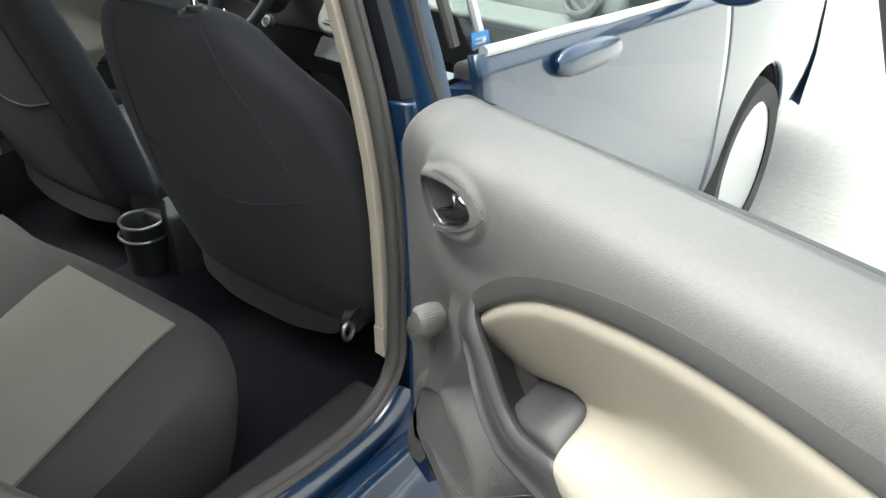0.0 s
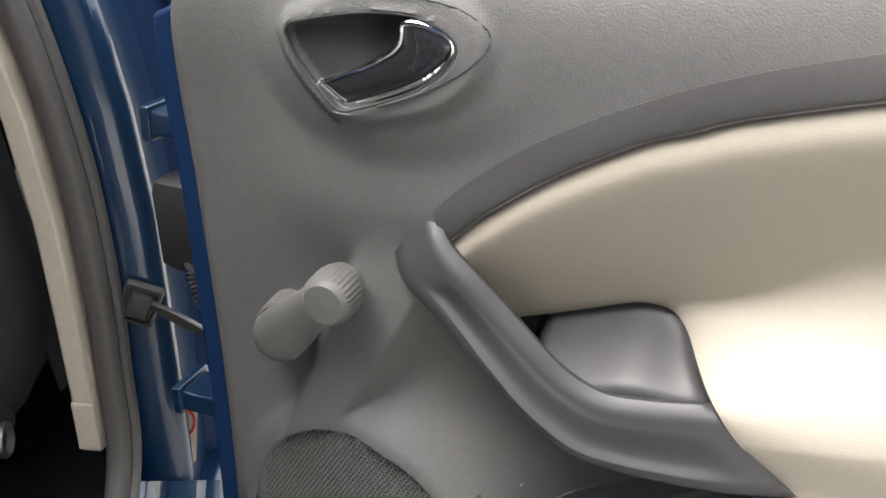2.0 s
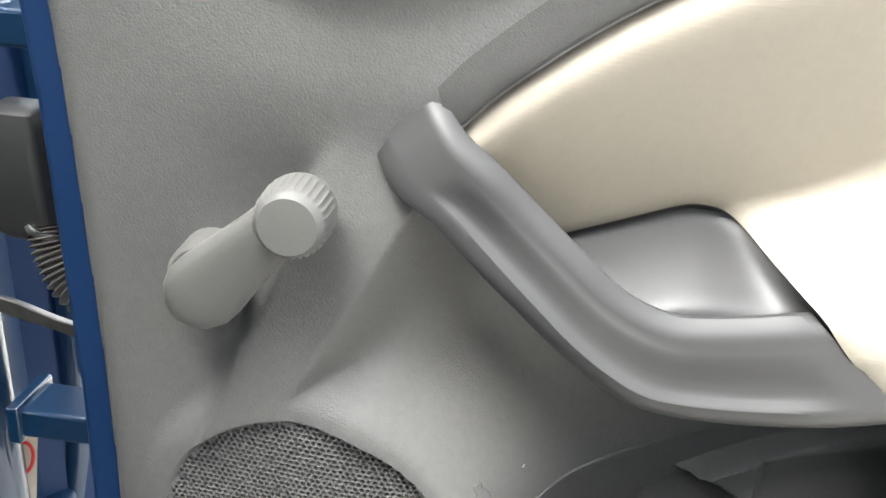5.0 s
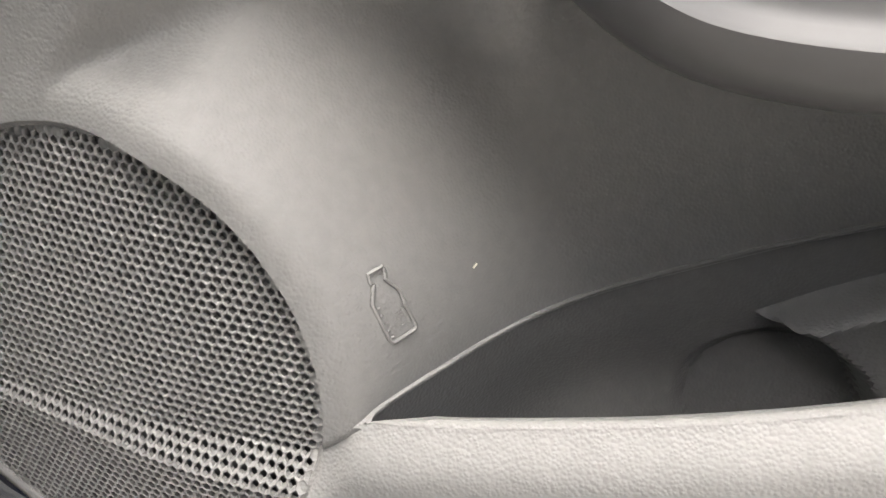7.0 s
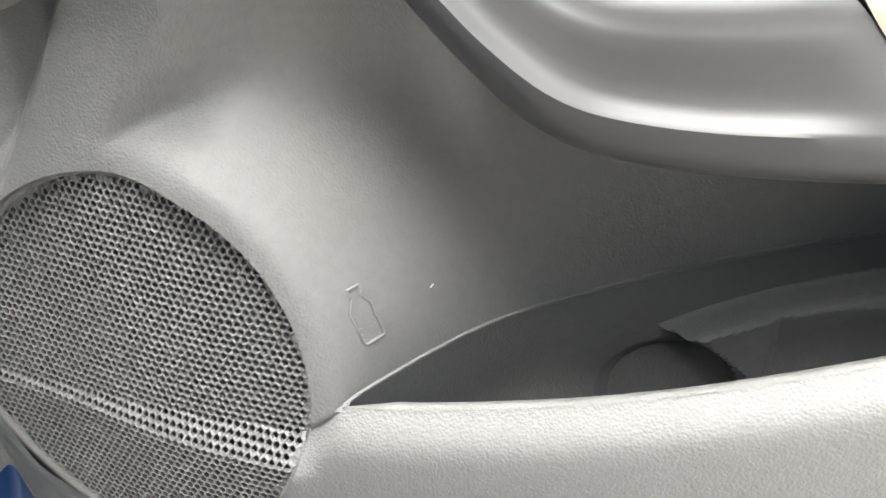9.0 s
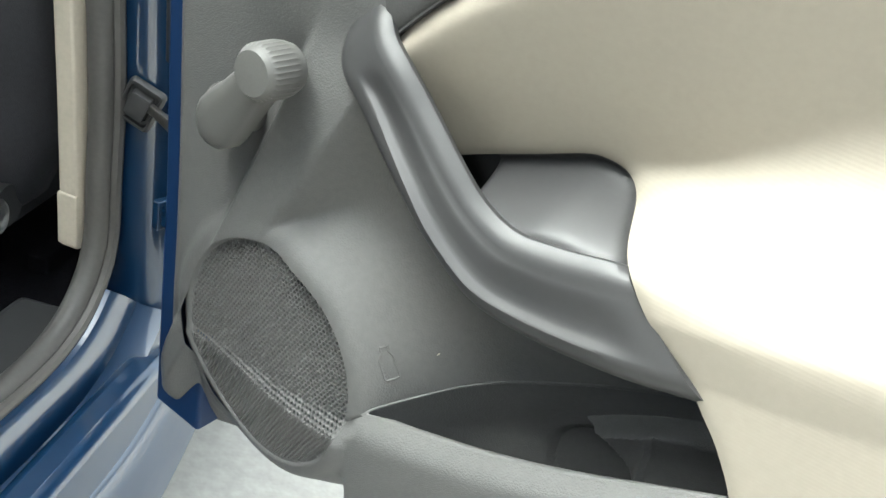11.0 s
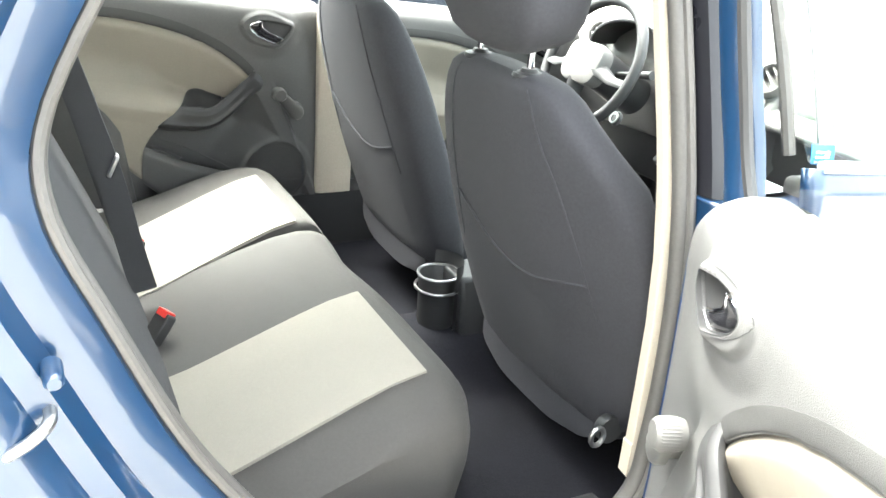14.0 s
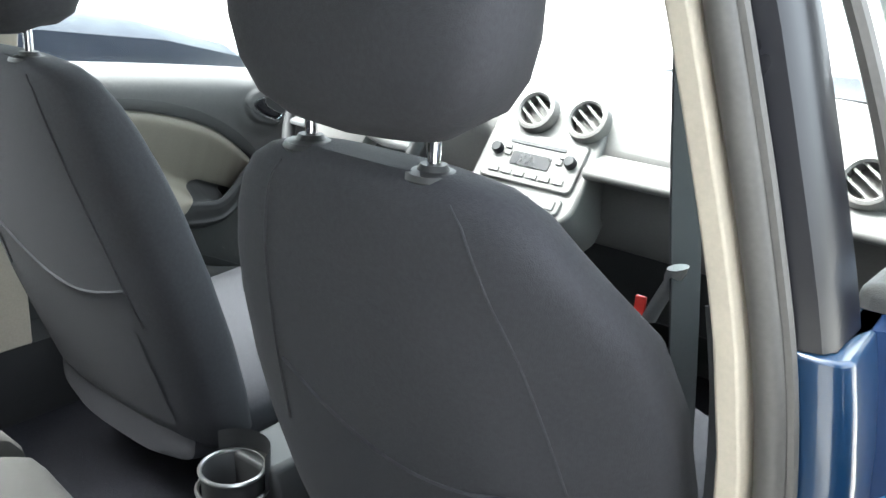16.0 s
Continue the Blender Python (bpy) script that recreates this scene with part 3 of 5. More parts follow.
lever_out = curve2([(0.1186, 0.8939), (0.1332, 0.9010), (0.1484, 0.9075), (0.1631, 0.9160), (0.1703, 0.9211), (0.1750, 0.9270), (0.1763, 0.9334), (0.1777, 0.9385), (0.1864, 0.9393), (0.1965, 0.9371), (0.2038, 0.9335), (0.2074, 0.9285), (0.2064, 0.9220), (0.2003, 0.9139), (0.1889, 0.9046), (0.1728, 0.8960), (0.1531, 0.8873), (0.1385, 0.8825), (0.1328, 0.8835), (0.1262, 0.8880), (0.1186, 0.8939)], 100)[:-1]
Q, R = net(0.105, 0.22, 0.872, 0.945, 0.0014, [lever_out])
s = signed(lever_out, Q)
dome = 0.35 + 0.3 * (1 - np.exp(np.minimum(s, 0) / 0.0032))
WV = 0.002 + 0.0105 * dome - 0.10 * np.clip(0.185 - Q[:, 0], 0, 1) * 0.6 + 0.35 * (Q[:, 1] - 0.91 - 0.45 * (Q[:, 0] - 0.165)) * 0.5
lever = net_part("lever", Q, R, WV, signed(lever_out, Q[R].mean(1)) < 0, SMOKED, handle, "smoked chrome release lever", sharp=0)
edge = []
for p in lever_out:
    k = int(np.argmin(np.hypot(Q[:, 0] - p[0], Q[:, 1] - p[1])))
    edge.append(Vector((p[0], -float(WV[k]) - 0.0012, p[1])))
part("lever_edge", tube(edge, 0.0018, 8, closed=True), CHROME, lever, "bright chrome edge")

# grab pull
crest = spline([(0.183, 0.013, 0.809), (0.194, 0.000, 0.799), (0.206, -0.008, 0.787), (0.223, -0.012, 0.775), (0.240, -0.013, 0.761), (0.257, -0.015, 0.747), (0.274, -0.017, 0.733), (0.290, -0.018, 0.721), (0.306, -0.019, 0.713), (0.322, -0.020, 0.709), (0.337, -0.020, 0.709), (0.363, -0.019, 0.712), (0.386, -0.018, 0.7165), (0.3985, -0.016, 0.7195)], 78)
under = spline([(0.167, 0.010, 0.777), (0.173, 0.002, 0.769), (0.183, -0.004, 0.760), (0.199, -0.009, 0.751), (0.214, -0.012, 0.739), (0.230, -0.015, 0.7255), (0.248, -0.017, 0.711), (0.264, -0.017, 0.697), (0.284, -0.015, 0.681), (0.306, -0.013, 0.667), (0.329, -0.010, 0.660), (0.365, -0.009, 0.659), (0.412, -0.009, 0.664), (0.458, -0.002, 0.670)], 78)
secs = []
for i, (c, lo) in enumerate(zip(crest, under)):
    f = i / 78
    # the lower ridge stands further out than the crest, so that the scooped face looks upwards
    out = 0.003 + 0.012 * float(step(f, 0.25, 0.75))
    sc = 0.0034 * float(step(f, 0.17, 0.25) * (1 - step(f, 0.90, 0.965)))
    cy, ly = c.y, lo.y
    ry = ly - out
    inner = 0.010 / (lo - c).length
    prof = [(0.55, cy + 0.034), (0.16, cy + 0.024), (-0.3 * inner, cy + 0.019), (-0.9 * inner, cy + 0.013), (-inner, cy + 0.008), (-0.55 * inner, cy + 0.002), (0.0, cy), (0.05, cy), (0.11, cy + 0.16 * (ry - cy)), (0.17, cy + 0.25 * (ry - cy)), (0.26, cy + 0.38 * (ry - cy) + 0.4 * sc), (0.42, cy + 0.60 * (ry - cy) + 0.9 * sc), (0.53, cy + 0.76 * (ry - cy) + 1.2 * sc), (0.60, cy + 0.88 * (ry - cy) + 0.9 * sc), (0.65, cy + 0.97 * (ry - cy) + 0.2 * sc), (0.68, ry), (0.76, ry + 0.08 * (ly - ry)), (0.86, ry + 0.30 * (ly - ry)), (0.95, ry + 0.65 * (ly - ry)), (1.0, ly), (1.02, ly + 0.012), (0.98, ly + 0.06)]
    secs.append([Vector((c.x + a * (lo.x - c.x), y, c.z + a * (lo.z - c.z))) for a, y in prof])
part("grab_pull", loft(secs), SMOOTH, door, "satin grey grab pull curving into the armrest")

# window crank
CRANK = material("pale_grey_plastic", (0.090, 0.088, 0.084), 0.5, spec=0.3, mottle=0.06, mottle_scale=30)
arm_at, arm_way = Vector((0.081, 0.0, 0.696)), Vector((0.052, 0.0, 0.056))
across = Vector((-arm_way.z, 0, arm_way.x)).normalized()
arm = []
for f, r, lift in ((-0.27, 0.006, 0.006), (-0.24, 0.012, 0.007), (-0.17, 0.0175, 0.008), (-0.05, 0.0210, 0.009), (0.10, 0.0208, 0.010), (0.35, 0.0178, 0.012), (0.65, 0.0152, 0.016), (0.9, 0.0140, 0.019), (1.05, 0.0115, 0.020), (1.12, 0.0070, 0.020)):
    arm.append([arm_at + f * arm_way + across * r * c + Vector((0, y - lift, 0)) for c, y in ((1, 0.012), (1, 0.003), (0.92, -0.001), (0.72, -0.0035), (0.3, -0.0045), (-0.3, -0.0045), (-0.72, -0.0035), (-0.92, -0.001), (-1, 0.003), (-1, 0.012))])
crank = part("window_crank", loft(arm), CRANK, door, "pale grey plastic window winder")
part("boss", moved(lathe([(0.0, -0.003), (0.017, -0.003), (0.019, -0.001), (0.020, 0.03), (0.0, 0.03)], 28, "Y"), Matrix.Translation((0.079, 0.0, 0.702))), CRANK, crank)
kn = []
for h, r0, teeth in ((-0.030, 0.0165, 0), (-0.036, 0.0185, 0.0), (-0.042, 0.0181, 0.0014), (-0.058, 0.0175, 0.0014), (-0.061, 0.0168, 0), (-0.064, 0.0145, 0), (-0.0645, 0.0, 0)):
    kn.append([(0.133 + (r0 + (teeth if k % 2 else 0)) * math.cos(2 * math.pi * k / 64), h + 0.030, 0.750 + (r0 + (teeth if k % 2 else 0)) * math.sin(2 * math.pi * k / 64)) for k in range(64)])
part("knob", loft(kn), CRANK, crank, "round knob with knurled rim")

# moulded bottle sign and a small scuff on the card
bx, bz, tilt_b = 0.2437, 0.5680, radians(-27)
outline = [(-0.0032, 0.0125), (0.0032, 0.0125), (0.0032, 0.0095), (0.0024, 0.0088), (0.0058, 0.0030), (0.0058, -0.0022), (0.0050, -0.0030), (0.0058, -0.0040), (0.0058, -0.0120), (0.0046, -0.0132), (-0.0046, -0.0132), (-0.0058, -0.0120), (-0.0058, 0.0030), (-0.0024, 0.0088), (-0.0032, 0.0095)]


def on_card(u, z, out=0.0):
    return (u, -float(card_depth(np.array([(u, z)]))[0]) - out, z)


pts = [on_card(bx + x * math.cos(tilt_b) + y * math.sin(tilt_b), bz + y * math.cos(tilt_b) - x * math.sin(tilt_b), 0.0003) for x, y in ((0.58 * a, b) for a, b in outline)]
icon = part("bottle_sign", tube([Vector(p) for i in range(len(pts)) for p in (pts[i], Vector(pts[i]).lerp(Vector(pts[(i + 1) % len(pts)]), 0.5))], 0.0009, 6, closed=True), PLASTIC, card, "small moulded bottle outline")
def on_sign(x, y, out=0.0002):
    return on_card(bx + x * math.cos(tilt_b) + y * math.sin(tilt_b), bz + y * math.cos(tilt_b) - x * math.sin(tilt_b), out)


for y in (0.0005, -0.0025, -0.0055, -0.0085, -0.0112):
    part("sign_bar", tube([Vector(on_sign(-0.0036, y)), Vector(on_sign(-0.0022, y))], 0.0005, 6), PLASTIC, icon)
letters = bpy.data.curves.new("letters", "FONT")
letters.body, letters.size, letters.extrude, letters.align_x = "1.5L", 0.0042, 0.0002, "CENTER"
carrier = bpy.data.objects.new("letters", letters)
me = bpy.data.meshes.new_from_object(carrier)
bpy.data.objects.remove(carrier)
for v in me.vertices:
    v.co = on_sign(0.0022 - 0.75 * v.co.y, -0.0068 + v.co.x * 1.0, 0.0002 + v.co.z)
me.materials.append(PLASTIC)
new("letters", me).parent = icon
part("scuff", tube([Vector(on_card(0.2655, 0.5732, 0.0002)), Vector(on_card(0.2663, 0.5745, 0.0002))], 0.0004, 6), BEIGE_PL, card)

# ---- door shell, hinges and window frame ----
shell_out = [(-0.045, 0.40), (-0.060, 0.60), (-0.060, 0.92)] + [(u, float(belt(u)) - 0.055) for u in np.linspace(0.0, 0.70, 12)] + [(0.775, 0.98), (0.76, 0.90), (0.70, 0.77), (0.63, 0.65), (0.55, 0.54), (0.47, 0.45), (0.40, 0.395), (0.30, 0.37), (0.05, 0.36)]
part("shell", prism(shell_out, 0.130, 0.205), PAINT_IN, door, "blue painted door shell", bevel=0.012)
part("inner_rim", prism([(max(x, -0.02) * 0.98 + 0.012, min(z * 0.985 + 0.008, 0.89 + 0.4 * max(x, 0.0))) for x, z in shell_out], 0.109, 0.124), PAINT_IN, door)
part("front_flange", prism([(-0.008, 0.375), (-0.012, 0.60), (-0.022, 0.78), (-0.033, 0.89), (-0.032, 0.915), (-0.010, 0.925), (0.05, 0.92), (0.05, 0.37)], 0.030, 0.091), PAINT_IN, door, bevel=0.004)
for pts, rr, mt, nm in (
    ([(-0.060, 0.100, 0.93), (-0.088, 0.096, 1.00), (-0.110, 0.086, 1.066), (-0.125, 0.064, 1.18), (-0.14, 0.035, 1.34)], 0.026, PAINT, "window_post"),
    ([(0.70, 0.085, 1.02), (0.685, 0.075, 1.14), (0.64, 0.06, 1.28), (0.56, 0.035, 1.40)], 0.05, MATT, "rear_post"),
    ([(-0.14, 0.035, 1.34), (0.10, 0.030, 1.405), (0.35, 0.030, 1.42), (0.56, 0.035, 1.40)], 0.028, PAINT, "top_rail"),
):
    part(nm, tube(spline(pts, 16), rr, 10, flat=0.6), mt, door)
part("belt_seal", tube([(u, 0.100, float(belt(u)) - 0.004) for u in np.linspace(0.06, 0.70, 16)], 0.004, 8), MATT, door, "black rubber belt seal")
pane = raw("window_glass", [(u, 0.098 - 0.19 * (z - 0.96), z) for z0 in (0, 1) for u in np.linspace(-0.05, 0.68, 12) for z in [(float(belt(u)) - 0.03) if z0 == 0 else 1.345 + 0.06 * math.sin(math.pi * min(1, max(0, (u + 0.1) / 0.75)))]], [(i, i + 1, i + 13, i + 12) for i in range(11)], GLASS, door, "clear window glass", smooth=False)
pane.visible_shadow = False
part("post_seal", tube(spline([(-0.040, 0.096, 0.955), (-0.064, 0.090, 1.00), (-0.082, 0.080, 1.066), (-0.098, 0.058, 1.18), (-0.112, 0.03, 1.33)], 14), 0.008, 8), MATT, door)
part("post_trim", loft([[(0.625 + dx, 0.035 + dy, z), (0.70 + dx, 0.010 + dy, z), (0.735 + dx, 0.06 + dy, z), (0.64 + dx, 0.07 + dy, z)] for z, dx, dy in ((1.040, 0.02, 0.02), (1.062, 0.014, 0.0), (1.12, 0.0, -0.003), (1.24, -0.04, -0.018), (1.38, -0.11, -0.04))]), MATT, door, "dark plastic rear post cover", bevel=0.006)
for hz in (0.800, 0.505):
    hg = part("hinge", box((-0.108, 0.108, hz - 0.012), (-0.026, 0.150, hz + 0.012)), PAINT, door, "blue painted door hinge", bevel=0.003)
    part("pin", moved(lathe([(0, -0.030), (0.007, -0.030), (0.008, -0.026), (0.008, 0.032), (0.005, 0.036), (0.0, 0.036)], 14), Matrix.Translation((-0.020, 0.106, hz))), METAL, hg)
    part("flange", box((-0.114, 0.104, hz - 0.016), (-0.104, 0.155, hz + 0.016)), PAINT, hg, bevel=0.002)
    part("bolt", moved(lathe([(0, -0.010), (0.006, -0.010), (0.007, -0.006), (0.008, 0.0), (0, 0.0)], 6, "Y"), Matrix.Translation((-0.030, 0.106, hz))), METAL, hg)
bar = []
for k, p in enumerate(spline([(-0.150, 0.112, 0.612), (-0.120, 0.110, 0.608), (-0.070, 0.104, 0.600), (-0.008, 0.096, 0.588)], 12)):
    h = 0.0055 + 0.0008 * math.sin(k * 1.3)
    bar.append([p + Vector((0, dy, dz)) for dy, dz in ((-0.003, h), (0.003, h), (0.003, -h), (-0.003, -h))])
strap_o = part("check_strap", loft(bar), DARK_STEEL, door, "greased steel door check strap", smooth=False, bevel=0.0012)
part("slot", moved(prism(rounded(0, 0, 0.012, 0.0022, 0.002), -0.0012, 0.0), pose(-0.030, 0.0965, 0.592, 0, 11, 9)), MATT, strap_o)
mount_m = pose(-0.146, 0.112, 0.609, 0, 24, 30)
part("mount", moved(loft([[(x * k, -d, z * k) for x, z in rounded(0, 0, 0.019, 0.023, 0.005)] for k, d in ((1.0, 0.0), (1.0, 0.004), (0.90, 0.0075), (0.80, 0.0075), (0.74, 0.004), (0.60, 0.004), (0.52, 0.012), (0.40, 0.013))]), mount_m), MATT, strap_o, "black rubber strap mount")
tab = part("tab", moved(prism(rounded(0, 0, 0.020, 0.015, 0.006), -0.003, 0.002), pose(-0.176, 0.101, 0.606, 0, 6, 24)), DARK_STEEL, strap_o, bevel=0.001)
part("screw", moved(lathe([(0, -0.004), (0.004, -0.004), (0.005, -0.007), (0.008, -0.007), (0.009, 0.0), (0, 0)], 16, "Y"), pose(-0.178, 0.098, 0.606, 0, 0, 24)), MATT, strap_o)
boot = spline([(-0.070, 0.116, 0.668), (-0.064, 0.110, 0.650), (-0.048, 0.104, 0.629), (-0.012, 0.096, 0.614)], 108)
bt = part("cable_boot", tube(boot, [0.0145 + 0.0020 * math.cos(2 * math.pi * k / 6) for k in range(109)], 20), RUBBER, door, "black ribbed rubber cable boot")
part("plug", loft([[(-0.090 + dx + x * k, 0.122 + y * k, z - 0.030) for x, y in rounded(0, 0, 0.021, 0.020, 0.006)] for z, k, dx in ((0.690, 0.8, 0.010), (0.697, 1.0, 0.004), (0.765, 1.0, 0.0), (0.776, 0.9, 0.0), (0.780, 0.6, 0.002))]), MATT, bt, "black cable plug")
part("collar", moved(lathe([(0.0, -0.006), (0.0165, -0.006), (0.0175, -0.003), (0.0165, 0.0), (0, 0.0)], 20), pose(-0.070, 0.116, 0.670, 0, 20)), METAL, bt)
part("wiring", tube(spline([(-0.03, 0.118, 0.475), (-0.022, 0.112, 0.44), (-0.03, 0.11, 0.40), (-0.015, 0.115, 0.37)], 20), 0.006, 8), MATT, door)

# ---- the car's shell ----
car = thing("car", "blue metallic hatchback with an open rear door", "car")


def pillar_x(z):
    """How far out the side stands at a height: the cabin narrows upwards."""
    return float(np.mean(np.interp(z + np.linspace(-0.06, 0.06, 13), [0.3, 0.45, 0.70, 0.80, 0.90, 0.98, 1.19, 1.4, 1.5], [0.752, 0.752, 0.746, 0.736, 0.716, 0.692, 0.622, 0.53, 0.486])))


zs = [0.42, 0.44, 0.5, 0.6, 0.7, 0.8, 0.9, 0.95, 1.0, 1.05, 1.1, 1.15, 1.2, 1.25, 1.3, 1.38]
part("b_pillar_trim", loft([[(pillar_x(z) - 0.052, 0.245, z), (pillar_x(z) - 0.048, 0.236, z), (pillar_x(z) - 0.028, 0.233, z), (pillar_x(z) - 0.024, 0.242, z), (pillar_x(z) - 0.03, 0.34, z), (pillar_x(z) - 0.05, 0.34, z)] for z in zs[1:]]), BEIGE_PL, car, "beige plastic pillar cover", bevel=0.002)
part("trim_clip", loft([[(pillar_x(z) - 0.050, 0.2335, z), (pillar_x(z) - 0.027, 0.2315, z), (pillar_x(z) - 0.027, 0.238, z), (pillar_x(z) - 0.050, 0.239, z)] for z in (0.443, 0.452, 0.495, 0.502)]), BEIGE_PL, car, bevel=0.002)
part("b_pillar", loft([[(pillar_x(z) + o, y, z) for o, y in ((-0.014, 0.262), (0.008, 0.256), (0.030, 0.257), (0.045, 0.262), (0.053, 0.272), (0.050, 0.42), (-0.03, 0.42))] for z in [0.28] + zs[:6] + [0.86, 0.905]]), PAINT, car, "blue painted door jamb", bevel=0.004)
part("hinge_face", loft([[(pillar_x(z) + o, y, z) for o, y in ((0.030, 0.285), (0.046, 0.350), (0.074, 0.366), (0.096, 0.384), (0.096, 0.41), (0.030, 0.41))] for z in [0.28] + zs[:6] + [0.86, 0.905]]), PAINT_IN, car, "dark blue hinge recess")
part("b_pillar_upper", loft([[(pillar_x(z) + o, y, z) for o, y in ((-0.014, 0.262), (0.008, 0.258), (0.030, 0.266), (0.038, 0.280), (0.040, 0.348), (-0.03, 0.348))] for z in [0.906, 0.925] + zs[7:]]), BLACK, car, "glossy black upper pillar")

# door opening seal: one loop round the opening
loop = [(0.705, -0.46, 1.20), (0.715, -0.535, 1.06), (0.735, -0.545, 0.97), (0.745, -0.50, 0.85), (0.750, -0.44, 0.71), (0.750, -0.375, 0.60), (0.752, -0.29, 0.485), (0.752, -0.19, 0.415), (0.752, -0.06, 0.385), (0.752, 0.08, 0.372), (0.752, 0.155, 0.378), (0.752, 0.205, 0.405), (0.752, 0.235, 0.455), (0.750, 0.243, 0.53)] + [(pillar_x(z) + 0.002, 0.245, z) for z in (0.62, 0.75, 0.88, 1.0, 1.1, 1.2, 1.3, 1.37)]
L = spline(loop, 110)
part("door_seal", tube([p + Vector((-0.008, 0, 0)) for p in L], 0.0135, 12), RUBBER, car, "grey rubber door opening seal")
part("seal_lip", tube([p + Vector((0.007, 0.004, 0)) for p in L], 0.0065, 8), RUBBER, car)

# sill and the jamb behind the opening, as one painted frame outside the seal
low = [p for p in L if p.z < 1.3 and p.y < 0.22]
secs = []
for i, p in enumerate(low):
    a, b = low[max(i - 1, 0)], low[min(i + 1, len(low) - 1)]
    t = (b - a).normalized()
    nrm = Vector((0, -t.z, t.y))
    if nrm.dot(p - Vector((0, -0.12, 0.85))) < 0:
        nrm = -nrm
    secs.append([p + Vector((dx, 0, 0)) + nrm * o for dx, o in ((0.0, 0.0), (0.018, 0.004), (0.028, 0.020), (0.030, 0.050), (0.044, 0.058), (0.060, 0.062), (0.066, 0.085), (0.080, 0.094), (0.090, 0.12), (0.088, 0.24), (-0.004, 0.24), (-0.004, 0.004))])
part("jamb", loft(secs), PAINT, car, "blue painted sill and rear jamb", bevel=0.0)
striker = part("striker", moved(plate([(a * 0.030, b * 0.024) for a, b in ((math.cos(k), math.sin(k)) for k in np.linspace(0, 2 * math.pi, 24, endpoint=False))], 0.0, 0.006), pose(0.790, -0.580, 0.793, 25)), METAL, car, "steel latch striker", bevel=0.002)
part("striker_loop", tube(spline([(0.79, -0.604, 0.778), (0.824, -0.604, 0.780), (0.834, -0.582, 0.793), (0.824, -0.560, 0.806), (0.79, -0.560, 0.808)], 14), 0.006, 10), METAL, striker)
for sy, sz in ((-0.598, 0.800), (-0.562, 0.786)):
    part("screw", moved(lathe([(0, 0.009), (0.004, 0.009), (0.007, 0.006), (0.007, 0.0), (0, 0)], 12, "X"), Matrix.Translation((0.794, sy, sz))), METAL, striker)
part("stop_peg", moved(lathe([(0, 0.034), (0.006, 0.034), (0.009, 0.030), (0.010, 0.0), (0, 0)], 16, "X"), Matrix.Translation((0.790, -0.553, 0.843))), PAINT, car, "small blue door stop peg")

# body sides, roof, floor and the far side
part("rear_quarter", plate([(-0.62, 1.02), (-0.66, 0.80), (-0.58, 0.62), (-0.55, 0.50), (-1.5, 0.50), (-1.55, 0.98)], 0.79, 0.83), PAINT, car, bevel=0.01)
part("sill_panel", plate([(-0.40, 0.22), (1.35, 0.22), (1.35, 0.33), (0.34, 0.34), (-0.2, 0.34)], 0.79, 0.832), PAINT, car, bevel=0.012)
for xx in (-1, 1):
    part("a_pillar", tube(spline([(0.70 * xx, 1.48, 0.95), (0.63 * xx, 1.15, 1.18), (0.54 * xx, 0.72, 1.385)], 12), 0.035, 10), MATT, car)
    part("roof_rail", tube(spline([(0.54 * xx, 0.72, 1.385), (0.545 * xx, 0.24, 1.42), (0.53 * xx, -0.4, 1.42), (0.50 * xx, -1.1, 1.36)], 12), 0.035, 10), PAINT, car)
    part("c_pillar", plate([(-0.47, 1.20), (-0.56, 1.0), (-1.1, 1.0), (-1.15, 1.30), (-0.40, 1.40)], 0.55 * xx, 0.68 * xx), BEIGE_PL, car)
    part("c_pillar_skin", plate([(-0.49, 1.20), (-0.58, 1.0), (-1.1, 1.0), (-1.15, 1.30), (-0.42, 1.40)], 0.683 * xx, 0.70 * xx), PAINT, car)
part("roof", loft([[(x, y, 1.40 + h + 0.03 * (1 - (x / 0.56) ** 2)) for x in np.linspace(-0.56, 0.56, 9)] + [(x, y, 1.425 + h + 0.03 * (1 - (x / 0.56) ** 2)) for x in np.linspace(0.56, -0.56, 9)] for y, h in ((0.72, -0.01), (0.3, 0.02), (-0.3, 0.02), (-1.1, -0.04))]), HEADLINER, car, "pale headliner under the roof")
part("tailgate", box((-0.6, -1.55, 0.5), (0.6, -1.5, 0.97)), MATT, car)
part("floor_carpet", loft([[(x, y, 0.235 + (0.10 * math.exp(-((x / 0.13) ** 4)))) for x in np.linspace(-0.74, 0.74, 40)] + [(x, y, 0.18) for x in np.linspace(0.74, -0.74, 40)] for y in (-0.45, 0.2, 0.9, 1.5)]), CARPET, car, "black carpet over the centre tunnel")
part("sill_cover", box((0.66, -0.35, 0.30), (0.745, 0.23, 0.372)), MATT, car, bevel=0.012)
part("bulkhead", box((-0.75, 1.50, 0.2), (0.75, 1.54, 0.95)), MATT, car)
tag_m = pose(0.803, 0.2815, 0.435, 0, 6, 8)
tag = part("warning_tag", moved(prism(rounded(0, 0, 0.010, 0.050, 0.003), -0.0006, 0.0006), tag_m), BEIGE_PL, car, "white warning sticker with red and yellow marks")
part("tag_mark", moved(prism(rounded(0, 0.036, 0.008, 0.010, 0.002), -0.0012, -0.0007), tag_m), YELLOW, tag)
part("tag_ring", moved(tube([(0.007 * math.cos(a), -0.0012, 0.006 + 0.015 * math.sin(a)) for a in np.linspace(0, 2 * math.pi, 24, endpoint=False)], 0.0016, 6, closed=True), tag_m), RED, tag)

